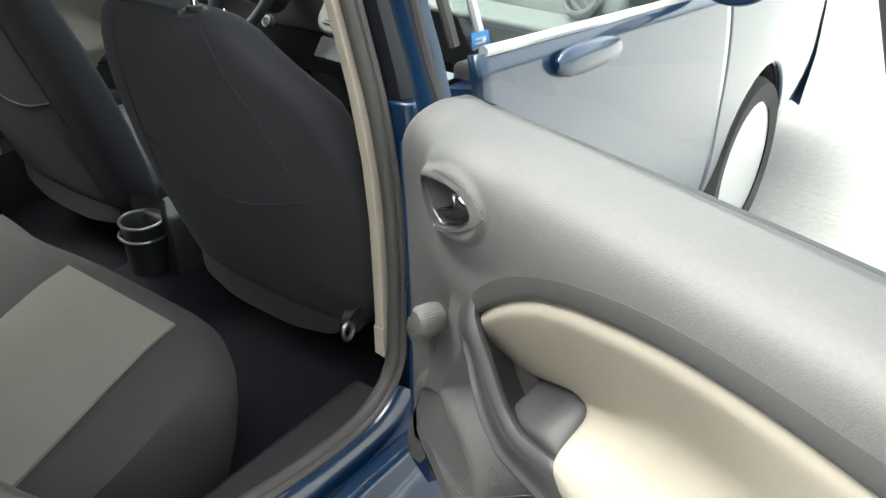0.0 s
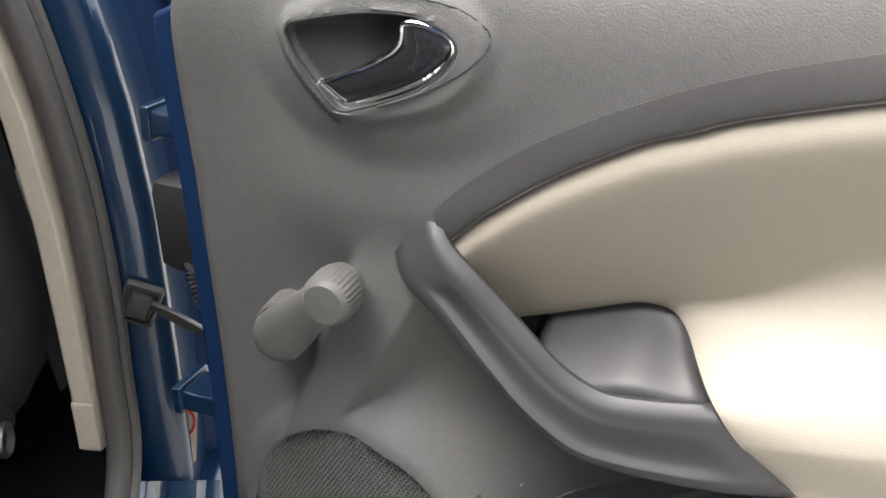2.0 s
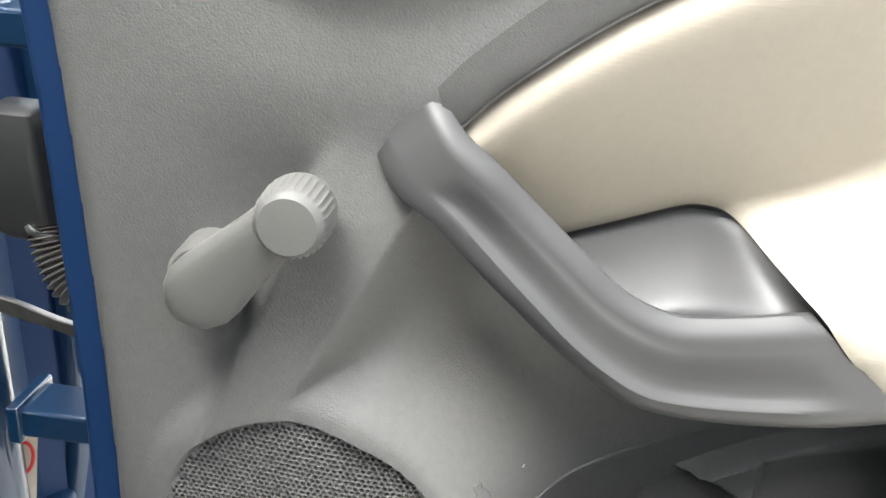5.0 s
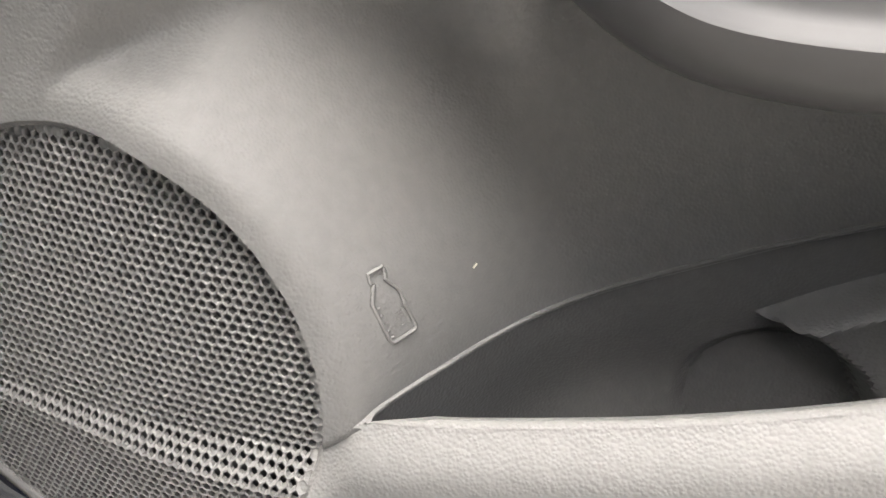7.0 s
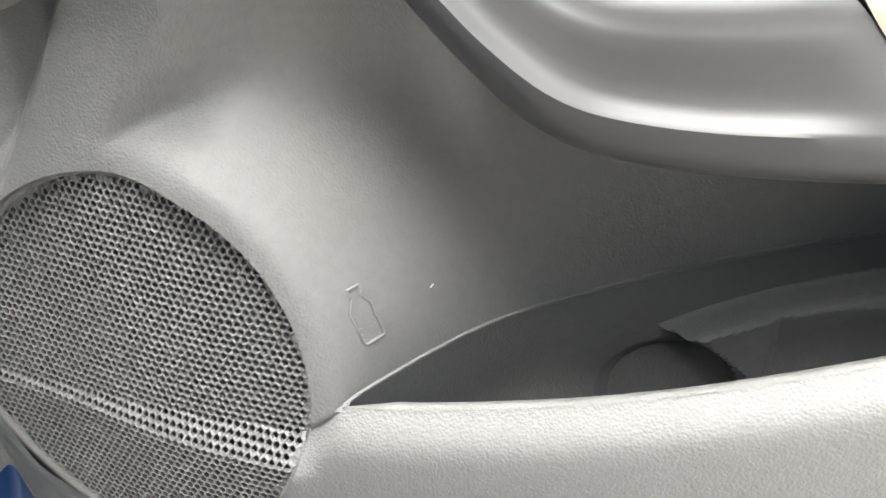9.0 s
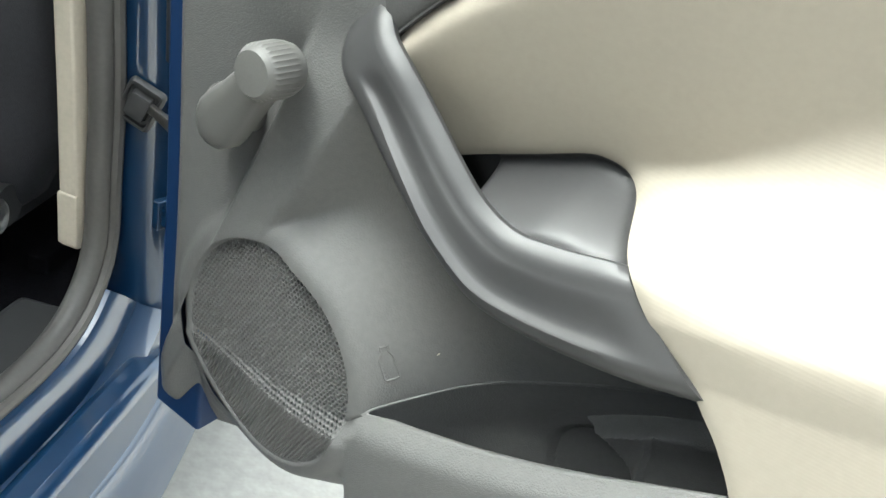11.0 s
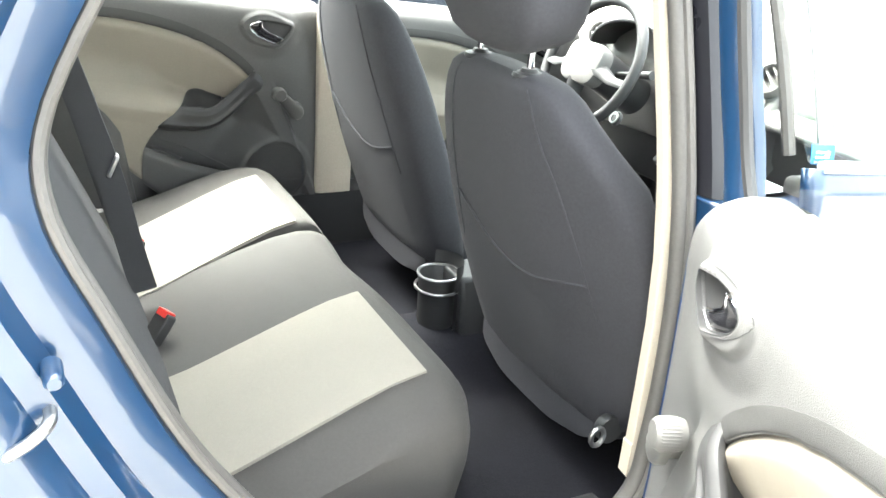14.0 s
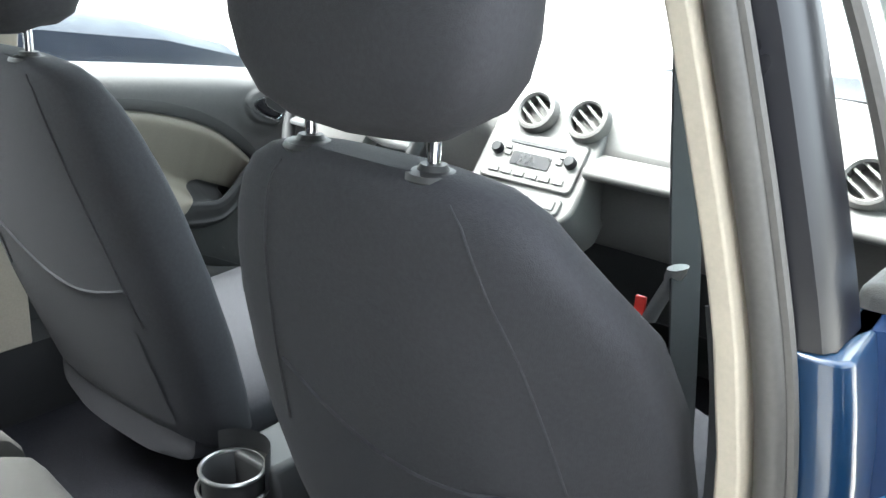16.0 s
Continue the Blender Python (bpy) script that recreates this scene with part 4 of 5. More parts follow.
# ---- outside of the car's right flank, as seen past the open door ----
def flank(y, z):
    """How far out the flank stands."""
    return 0.850 - 0.055 * max(0, (z - 0.62) / 0.4) ** 2 - 0.05 * max(0, (0.45 - z) / 0.25) ** 2 - 0.07 * max(0, (y - 1.6) / 1.0) ** 2


def flank_sheet(name, outline_fn, y0, y1, label, ny=40, nz=20, side=1):
    V, F = [], []
    for j in range(nz + 1):
        for i in range(ny + 1):
            y = y0 + (y1 - y0) * i / ny
            lo, hi = outline_fn(y)
            z = lo + (hi - lo) * j / nz
            V.append((side * flank(y, z), y, z))
    for j in range(nz):
        for i in range(ny):
            a = j * (ny + 1) + i
            F.append((a, a + 1, a + ny + 2, a + ny + 1)[::side])
    ob = raw(name, V, F, PAINT, car, label)
    md = ob.modifiers.new("thick", "SOLIDIFY")
    md.thickness, md.offset = 0.02, -1
    return ob


WY, WZ, WR = 1.78, 0.275, 0.262
flank_sheet("front_door_skin", lambda y: (0.26, 0.972 - 0.09 * (y - 0.26)), 0.365, 1.41, "glossy blue front door")
flank_sheet("front_wing", lambda y: (max(0.24, WZ + math.sqrt(max(0, (WR + 0.055) ** 2 - (y - WY) ** 2))) if abs(y - WY) < WR + 0.055 else 0.24, 0.972 - 0.09 * (y - 0.26)), 1.416, 2.75, "glossy blue front wing", ny=70)
part("arch_liner", loft([[(x, WY + (WR + 0.05) * math.cos(a), WZ + (WR + 0.05) * math.sin(a)) for a in np.linspace(0, 2 * math.pi, 40, endpoint=False)] for x in (0.55, 0.815)], caps=False), MATT, car)
part("bonnet", loft([[(x, y, 0.955 - 0.06 * (y - 1.45) - 0.05 * (x / 0.75) ** 2) for x in np.linspace(-0.76, 0.76, 12)] + [(x, y, 0.90 - 0.06 * (y - 1.45)) for x in np.linspace(0.76, -0.76, 12)] for y in (1.52, 2.0, 2.5, 2.85)]), PAINT, car, "blue bonnet")
wheel = part("front_wheel", moved(lathe([(0.20, -0.09), (0.255, -0.095), (0.27, -0.07), (0.272, 0.0), (0.27, 0.07), (0.255, 0.095), (0.20, 0.09)], 48, "X", False), Matrix.Translation((0.752, WY, WZ))), TYRE, car, "front wheel")
part("rim", moved(lathe([(0.205, 0.085), (0.20, 0.07), (0.19, 0.03), (0.06, 0.045), (0.03, 0.065), (0.0, 0.066)], 40, "X"), Matrix.Translation((0.752, WY, WZ))), ALLOY, wheel)
for k in range(7):
    a = 2 * math.pi * k / 7
    part("spoke", tube([(0.80, WY + 0.03 * math.cos(a), WZ + 0.03 * math.sin(a)), (0.826, WY + 0.195 * math.cos(a), WZ + 0.195 * math.sin(a))], [0.022, 0.014], 8), ALLOY, wheel)
part("front_door_card", plate([(0.40, 0.30), (1.38, 0.30), (1.38, 0.84), (0.90, 0.89), (0.40, 0.93)], 0.735, 0.775), PLASTIC, car, "dark grained front door trim", bevel=0.012)
# the rest of the body, out of the walk's sight but closing the car
def wing_edge(yc):
    return lambda y: (max(0.24, WZ + math.sqrt(max(0, (WR + 0.055) ** 2 - (y - yc) ** 2))) if abs(y - yc) < WR + 0.055 else 0.24, 0.972 - 0.09 * max(0.0, y - 0.26))


flank_sheet("front_wing", wing_edge(WY), 1.416, 2.75, "glossy blue front wing", ny=70, side=-1)
for sd_ in (1, -1):
    flank_sheet("rear_wing", wing_edge(-0.98), -1.52, -0.66, "glossy blue rear wing", ny=50, side=sd_)
for x_, y_ in ((-0.752, WY), (0.752, -0.98), (-0.752, -0.98)):
    wh = part("road_wheel", moved(lathe([(0.20, -0.09), (0.255, -0.095), (0.27, -0.07), (0.272, 0.0), (0.27, 0.07), (0.255, 0.095), (0.20, 0.09)], 40, "X", False), Matrix.Translation((x_, y_, WZ))), TYRE, car, "road wheel")
    part("rim", moved(lathe([(0.205, 0.085), (0.20, 0.07), (0.19, 0.03), (0.06, 0.045), (0.03, 0.065), (0.0, 0.066)], 32, "X"), Matrix.Translation((x_, y_, WZ)) @ Matrix.Diagonal((1 if x_ > 0 else -1, 1, 1, 1))), ALLOY, wh)
part("roof_skin", loft([[(x, y, 1.432 + h + 0.035 * (1 - (x / 0.58) ** 2)) for x in np.linspace(-0.58, 0.58, 11)] + [(x, y, 1.440 + h + 0.035 * (1 - (x / 0.58) ** 2)) for x in np.linspace(0.58, -0.58, 11)] for y, h in ((0.76, -0.015), (0.3, 0.02), (-0.3, 0.02), (-1.15, -0.045))]), PAINT, car, "blue painted roof")
part("front_bumper", loft([[(x, y - 0.25 * (x / 0.8) ** 4, z) for x in np.linspace(-0.78, 0.78, 16)] + [(x, y - 0.12 - 0.25 * (x / 0.8) ** 4, z) for x in np.linspace(0.78, -0.78, 16)] for z, y in ((0.22, 2.92), (0.40, 3.0), (0.58, 2.98), (0.72, 2.93), (0.80, 2.88))]), PAINT, car, "blue front bumper")
part("rear_bumper", loft([[(x, y + 0.2 * (x / 0.8) ** 4, z) for x in np.linspace(-0.80, 0.80, 16)] + [(x, y + 0.10 + 0.2 * (x / 0.8) ** 4, z) for x in np.linspace(0.80, -0.80, 16)] for z, y in ((0.24, -1.70), (0.40, -1.76), (0.55, -1.74), (0.62, -1.66))]), PAINT, car, "blue rear bumper")
part("tailgate_skin", loft([[(x * k, y, z) for x in np.linspace(-0.74, 0.74, 10)] + [(x * k, y + 0.03, z) for x in np.linspace(0.74, -0.74, 10)] for z, y, k in ((0.60, -1.66, 1.0), (0.80, -1.64, 1.0), (0.98, -1.58, 0.98))]), PAINT, car, "blue tailgate")
part("tailgate_glass", loft([[(x * k, y, z) for x in np.linspace(-0.72, 0.72, 10)] + [(x * k, y + 0.012, z) for x in np.linspace(0.72, -0.72, 10)] for z, y, k in ((0.985, -1.57, 0.98), (1.20, -1.40, 0.88), (1.39, -1.18, 0.76))]), GREENGLASS, car, "tinted rear window").visible_shadow = False
# front side window
part("belt_trim", tube(spline([(0.806, 0.385, 0.963), (0.812, 0.8, 0.927), (0.812, 1.20, 0.890), (0.80, 1.46, 0.866)], 16), 0.009, 8), ALLOY, car, "satin silver window ledge")
part("window_channel", tube(spline([(0.770, 0.36, 0.97), (0.732, 0.355, 1.08), (0.668, 0.35, 1.22), (0.58, 0.34, 1.38)], 12), 0.009, 8), RUBBER, car)
part("window_channel", tube(spline([(0.785, 0.41, 0.97), (0.747, 0.405, 1.08), (0.685, 0.40, 1.22), (0.595, 0.39, 1.38)], 12), 0.008, 8), ALLOY, car)
V = [(0.795 - 0.255 * f - 0.03 * f * f, 0.37 + (1.08 - 0.62 * f) * g, 0.965 - 0.096 * g * (1 - f) + 0.42 * f) for f in np.linspace(0, 1, 6) for g in np.linspace(0, 1, 8)]
win = raw("front_side_window", V, [(r * 8 + c, r * 8 + c + 1, r * 8 + c + 9, r * 8 + c + 8) for r in range(5) for c in range(7)], GREENGLASS, car, "green tinted side glass")
win.visible_shadow = False
dh = []
for y, k in ((0.565, 0.25), (0.575, 0.6), (0.60, 0.9), (0.66, 1.0), (0.73, 0.95), (0.78, 0.75), (0.80, 0.45), (0.808, 0.2)):
    dh.append([(flank(y, 0.89) + 0.010 + 0.020 * k * math.cos(a), y, 0.890 - 0.09 * (y - 0.68) + 0.030 * k * math.sin(a)) for a in np.linspace(0, 2 * math.pi, 20, endpoint=False)])
part("door_handle", loft(dh), PAINT, car, "blue body-coloured door handle")
stick = part("window_sticker", plate([(0.374, 0.990), (0.420, 0.986), (0.427, 0.958), (0.381, 0.962)], 0.7895, 0.7903), STICKER, car, "small blue square window sticker")
for dz in (0.006, 0.013, 0.020):
    part("print_bar", plate([(0.386, 0.986 - dz), (0.414, 0.9835 - dz), (0.414, 0.9805 - dz), (0.386, 0.983 - dz)], 0.7905, 0.7909), BEIGE_PL, stick)
mirror = part("wing_mirror", loft([[(0.925 + 0.085 * r * math.cos(a) + dx, 1.10 + dy, 0.965 + 0.058 * r * math.sin(a)) for a in np.linspace(0, 2 * math.pi, 24, endpoint=False)] for dy, r, dx in ((0.0, 0.93, 0), (0.005, 1.0, 0), (0.05, 0.95, -0.005), (0.09, 0.72, -0.015), (0.11, 0.35, -0.03))]), PAINT, car, "blue wing mirror")
part("mirror_glass", moved(lathe([(0, 0), (1.0, 0.0), (1.0, 0.004), (0, 0.004)], 28, "Y"), Matrix.Translation((0.925, 1.098, 0.965)) @ Matrix.Diagonal((0.075, 1, 0.05, 1))), CHROME, mirror)
part("mirror_arm", tube([(0.80, 1.19, 0.915), (0.85, 1.15, 0.93), (0.90, 1.14, 0.945)], [0.03, 0.022, 0.02], 10), MATT, mirror)
# windscreen and far windows
for nm, q in (("windscreen", [(-0.68, 1.50, 0.95), (0.68, 1.50, 0.95), (0.53, 0.75, 1.40), (-0.53, 0.75, 1.40)]), ("far_front_window", [(-0.72, 0.30, 0.93), (-0.72, 1.45, 0.90), (-0.56, 0.80, 1.38), (-0.56, 0.30, 1.39)]), ("far_rear_window", [(-0.72, -0.50, 0.97), (-0.72, 0.20, 0.95), (-0.57, 0.24, 1.39), (-0.57, -0.45, 1.39)])):
    g = raw(nm, q, [(0, 1, 2, 3)], GLASS, car, "clear window glass", smooth=False)
    g.visible_shadow = False

# far side: two closed doors with the same trim, and the pillar between
def closed(y0, dz):
    return Matrix(((0, -1, 0, -0.69), (-1, 0, 0, y0), (0, 0, 1, dz), (0, 0, 0, 1)))


bpy.context.view_layer.update()
far_rear = copy_thing(door, closed(0.240, -0.045))
far_rear.name = "far_rear_door"
tagged(far_rear, "closed car door with dark grey and beige trim", "car door")
far_front = copy_thing(door, closed(1.10, -0.10))
far_front.name = "far_front_door"
tagged(far_front, "closed front car door with dark grey and beige trim", "car door")
for ob in (far_rear, far_front):
    for c in list(ob.children):
        if c.name.split(".")[0] in ("hinge", "check_strap", "cable_boot", "boot_plug", "window_post", "rear_post", "top_rail", "post_trim", "post_seal"):
            for x in (*c.children, c):
                bpy.data.objects.remove(x)
part("far_pillar_trim", loft([[(-pillar_x(z) + o, y, z) for o, y in ((0.0, 0.22), (0.045, 0.225), (0.055, 0.24), (0.055, 0.33), (0.0, 0.35))] for z in (0.40, 0.42, 0.6, 0.8, 0.95, 1.1, 1.25, 1.38)]), BEIGE_PL, car, "beige plastic pillar cover", bevel=0.004)
part("far_quarter_trim", plate([(-0.27, 0.42), (-0.30, 0.62), (-0.42, 0.84), (-0.47, 1.0), (-1.2, 1.0), (-1.2, 0.42)], -0.735, -0.675), PLASTIC, car, "dark grey quarter trim", bevel=0.01)
part("far_door_skin", box((-0.815, 0.30, 0.25), (-0.800, 1.05, 0.86)), MATT, car)
part("far_sill", box((-0.80, -0.5, 0.2), (-0.70, 1.5, 0.40)), MATT, car)

# ---- front seats ----
def bulge(hw, th, n=32, e=0.62):
    out = []
    for k in range(n):
        a = 2 * math.pi * k / n
        c, s = math.cos(a), math.sin(a)
        out.append((hw * math.copysign(abs(c) ** e, c), 0.5 * th * math.copysign(abs(s) ** e, s)))
    return out


BACK = [(0.375, 0.15, 0.07), (0.385, 0.20, 0.11), (0.42, 0.238, 0.125), (0.50, 0.254, 0.13), (0.60, 0.261, 0.135), (0.70, 0.258, 0.135), (0.80, 0.246, 0.13), (0.87, 0.228, 0.125), (0.92, 0.209, 0.115), (0.955, 0.190, 0.105), (0.982, 0.167, 0.092), (0.999, 0.138, 0.075), (1.008, 0.09, 0.05)]


def back_y(z):
    return 0.347 - (z - 0.44) * 0.31


def back_at(x, z):
    """A point on the rear face of the backrest."""
    hw, th = np.interp(z, [b[0] for b in BACK], [b[1] for b in BACK]), np.interp(z, [b[0] for b in BACK], [b[2] for b in BACK])
    f = max(0.0, 1 - abs(x / hw) ** (2 / 0.62)) ** (0.62 / 2)
    return Vector((x * 1.03 + 0.014, back_y(z) - 0.5 * th * f - 0.0005, z))


seat = thing("front_passenger_seat", "charcoal cloth front seat with headrest", "car seat", m=Matrix.Translation((0.345, 0, 0)))
rest = part("backrest", loft([[(x * 1.03 + 0.014, back_y(z) + y, z) for x, y in bulge(hw, th)] for z, hw, th in BACK]), FABRIC, seat, "charcoal cloth backrest")
seamed = [
    [back_at(x, 0.735 - 0.055 * (x + 0.16) / 0.30 - 0.05 * math.sin((x + 0.16) / 0.30 * math.pi)) for x in np.linspace(-0.16, 0.175, 24)],
    [back_at(0.10 + 0.085 * f ** 0.6, 0.99 - 0.36 * f) for f in np.linspace(0, 1, 24)],
    [back_at(-0.10 - 0.085 * f ** 0.6, 0.99 - 0.36 * f) for f in np.linspace(0, 1, 24)],
]
for q, r in zip(seamed, (0.0030, 0.0014, 0.0014)):
    part("seam", tube(q, r, 6), FABRIC, rest)
part("pocket", loft([[back_at(x, z) + Vector((0, -0.0015, 0)) for x in np.linspace(-0.165, 0.165, 16)] for z in (0.43, 0.44, 0.5, 0.56, 0.62)], closed_ring=False), FABRIC, rest)
HEAD = [(z + 0.016, 0.96 * hw, th) for z, hw, th in [(1.030, 0.070, 0.055), (1.034, 0.100, 0.085), (1.048, 0.128, 0.112), (1.075, 0.146, 0.130), (1.11, 0.155, 0.138), (1.15, 0.157, 0.138), (1.19, 0.152, 0.130), (1.22, 0.136, 0.112), (1.242, 0.105, 0.08), (1.25, 0.06, 0.05)]]
head = part("headrest", loft([[(x * (1 - 0.9 * max(0.0, y)) + 0.012, 0.165 - 0.06 * (z - 1.05) + y, z + 0.10 * (y - 0.02) * max(0.0, 1 - (z - 1.03) / 0.12) - 0.014 * (1 - abs(x) / 0.16) * max(0.0, 1 - (z - 1.03) / 0.06) * (1 if y < 0 else 0)) for x, y in bulge(hw, th, 40, 0.42)] for z, hw, th in HEAD]), FABRIC, seat, "charcoal cloth headrest")
for sx in (-1, 1):
    part("post", moved(lathe([(0.0, 0.985), (0.0062, 0.985), (0.0062, 1.09), (0, 1.09)], 16), Matrix.Translation((0.077 * sx, 0.165, 0))), CHROME, head, "chrome post")
    part("collar", moved(lathe([(0.0, 0.0), (0.025, 0.0), (0.0275, 0.004), (0.025, 0.009), (0.015, 0.011), (0.012, 0.016), (0.0, 0.016)], 28), Matrix.Translation((0.077 * sx, 0.165, 0.998))), MATT, rest, "black plastic collar")
    part("seam", tube([Vector((0.055 * sx, 0.165 - 0.06 * (z - 1.05) - 0.5 * th * 0.965, z)) for z, hw, th in HEAD[2:-2]], 0.0011, 6), FABRIC, head)
part("cushion", loft([[(x, y, 0.40 + 0.5 * zz + 0.09 * (y - 0.3)) for x, zz in ((a, b * 1.7) for a, b in bulge(hw, 0.14))] for y, hw in ((0.30, 0.15), (0.31, 0.2), (0.36, 0.235), (0.6, 0.245), (0.78, 0.235), (0.84, 0.2), (0.86, 0.14))]), FABRIC, seat)
part("seat_rail", box((-0.2, 0.46, 0.225), (-0.17, 0.85, 0.262)), CARPET, seat, bevel=0.004)
part("seat_rail", box((0.17, 0.46, 0.225), (0.2, 0.85, 0.262)), CARPET, seat, bevel=0.004)
part("hinge_cover", moved(lathe([(0, -0.012), (0.022, -0.012), (0.026, -0.004), (0.026, 0.01), (0, 0.01)], 20, "X"), Matrix.Translation((0.243, 0.305, 0.425))), MATT, seat)
part("base_bracket", tube([(0.272, 0.258 + 0.013 * math.cos(a), 0.437 + 0.017 * math.sin(a)) for a in np.linspace(0, 2 * math.pi, 24, endpoint=False)], 0.0045, 8, closed=True), METAL, seat, "bare steel loop")
drv = copy_thing(seat, Matrix.Translation((-0.345, 0, 0.018)))
drv.name = "driver_seat"
for c in list(drv.children):
    if c.name.startswith(("base_bracket", "hinge_cover")):
        bpy.data.objects.remove(c)
tagged(drv, "charcoal cloth driver seat with headrest", "car seat")
# the passenger seat's outer bolster is full and wraps forward
for ob in (rest, *rest.children):
    ob.data = ob.data.copy()
    for v in ob.data.vertices:
        k = float(step(v.co.x, 0.11, 0.25) * step(v.co.z, 0.42, 0.55) * (1 - step(v.co.z, 0.84, 0.97)))
        v.co.x += 0.026 * k
        v.co.y += 0.040 * k

# front belt
def strap(name, pts, width, across, mat, parent=None, thick=0.0014):
    A = Vector(across).normalized()
    P = spline(pts, 30)
    secs = []
    for i, p in enumerate(P):
        t = (P[min(i + 1, 30)] - P[max(i - 1, 0)]).normalized()
        a = (A - t * A.dot(t)).normalized()
        n = t.cross(a)
        secs.append([p + a * width / 2 + n * thick, p - a * width / 2 + n * thick, p - a * width / 2 - n * thick, p + a * width / 2 - n * thick])
    return part(name, loft(secs), mat, parent)


belt_f = thing("front_seat_belt", "black webbing seat belt hanging at the pillar", "seat belt")
strap("webbing", [(0.535, 0.385, 1.22), (0.562, 0.39, 1.0), (0.58, 0.40, 0.85), (0.60, 0.41, 0.65), (0.63, 0.42, 0.40)], 0.045, (0.3, 1, 0), WEB, belt_f)
part("tongue", tube(spline([(0.575, 0.375, 0.905), (0.567, 0.385, 0.885), (0.555, 0.385, 0.855), (0.548, 0.385, 0.835)], 10), [0.012] * 3 + [0.010] * 8, 10, flat=0.35), METAL, belt_f, "steel belt tongue")
part("label", box((0.533, 0.378, 0.836), (0.545, 0.382, 0.862)), RED, belt_f, bevel=0.001)
strap("webbing", [(pillar_x(z) - 0.066, 0.325 + 0.02 * (0.9 - z), z) for z in (0.90, 0.80, 0.65, 0.50, 0.40)], 0.046, (1, 0.15, 0), WEB, belt_f)

# ---- rear bench ----
bench = thing("rear_bench", "dark grey cloth rear bench with beige panels", "car seat")
PROF = [(-0.46, 0.25), (0.03, 0.25), (0.062, 0.33), (0.078, 0.41), (0.080, 0.455), (0.072, 0.493), (0.055, 0.517), (0.03, 0.530), (0.0, 0.533), (-0.06, 0.524), (-0.13, 0.504), (-0.22, 0.475), (-0.32, 0.443), (-0.40, 0.425), (-0.46, 0.42)]


def bench_top(y):
    q = PROF[::-1]
    return float(np.interp(y, [p[0] for p in q[:8]], [p[1] for p in q[:8]]))


def cushion(x0, x1, round0, round1):
    secs = []
    n = 44
    for i in range(n + 1):
        x = x0 + (x1 - x0) * i / n
        d = min((x - x0) / round0, (x1 - x) / round1, 1.0)
        d = max(d, 0.0)
        k = math.sqrt(max(0.0, 1 - (1 - d) ** 2))
        mid = 1 - 0.022 / 0.08 * math.exp(-((x - 0.0) / 0.10) ** 2)
        secs.append([(x, y - float(step(y, -0.22, 0.06)) * ((1 - k) * 0.085 + 0.018 * math.exp(-(x / 0.13) ** 2)), 0.25 + (z - 0.25) * (0.80 + 0.20 * k)) for y, z in PROF])
    return loft(secs)


part("cushion", cushion(-0.178, 0.584, 0.03, 0.14), BENCH_FABRIC, bench, "dark grey seat cushion")
part("cushion", cushion(-0.68, -0.182, 0.12, 0.03), BENCH_FABRIC, bench, "dark grey seat cushion")
for x0, x1, skew in ((0.172, 0.474, 0.03), (-0.527, -0.203, 0.085)):
    ys = np.linspace(0.002, -0.365, 20)
    V = [(x - skew * y / 0.365, y, bench_top(y) + h) for h in (0.0035, -0.004) for y in ys for x in np.linspace(x0, x1, 14)]
    F = [(r * 14 + c, r * 14 + c + 1, (r + 1) * 14 + c + 1, (r + 1) * 14 + c) for r in range(19) for c in range(13)]
    F += [(c, c + 1, 280 + c + 1, 280 + c) for c in range(13)] + [(r * 14 + c, (r + 1) * 14 + c, 280 + (r + 1) * 14 + c, 280 + r * 14 + c) for r in range(19) for c in (0, 13)]
    part_i = raw("panel", V, F, FABRIC_LT, bench, "beige woven seat panel")
part("backrest", loft([[(x - 0.04, -0.41 - 0.42 * (z - 0.42) + y, z) for x, y in bulge(hw, 0.12)] for z, hw in ((0.40, 0.54), (0.43, 0.60), (0.6, 0.62), (0.85, 0.61), (0.95, 0.58), (0.98, 0.52))]), FABRIC, bench, "dark grey rear backrest")
part("side_bolster", loft([[(0.64 + x, -0.50 - 0.3 * (z - 0.42) + y, z) for x, y in bulge(0.05, 0.10)] for z in (0.42, 0.6, 0.8, 0.98)]), MATT, bench)


def buckle(x, y, z, yaw):
    b = thing("belt_buckle", "black seat belt buckle with a red button", "seat belt", "rear belt buckles", m=pose(x, y, z, -38, 0, yaw))
    part("body", prism(rounded(0, 0, 0.020, 0.034, 0.006), -0.011, 0.011), MATT, b, bevel=0.003)
    part("button", moved(prism(rounded(0, 0.027, 0.014, 0.007, 0.002), -0.0135, 0.008), Matrix.Translation((0, 0, 0.004))), RED, b, bevel=0.001)
    part("stalk", box((-0.012, -0.004, -0.09), (0.012, 0.004, -0.033)), WEB, b)


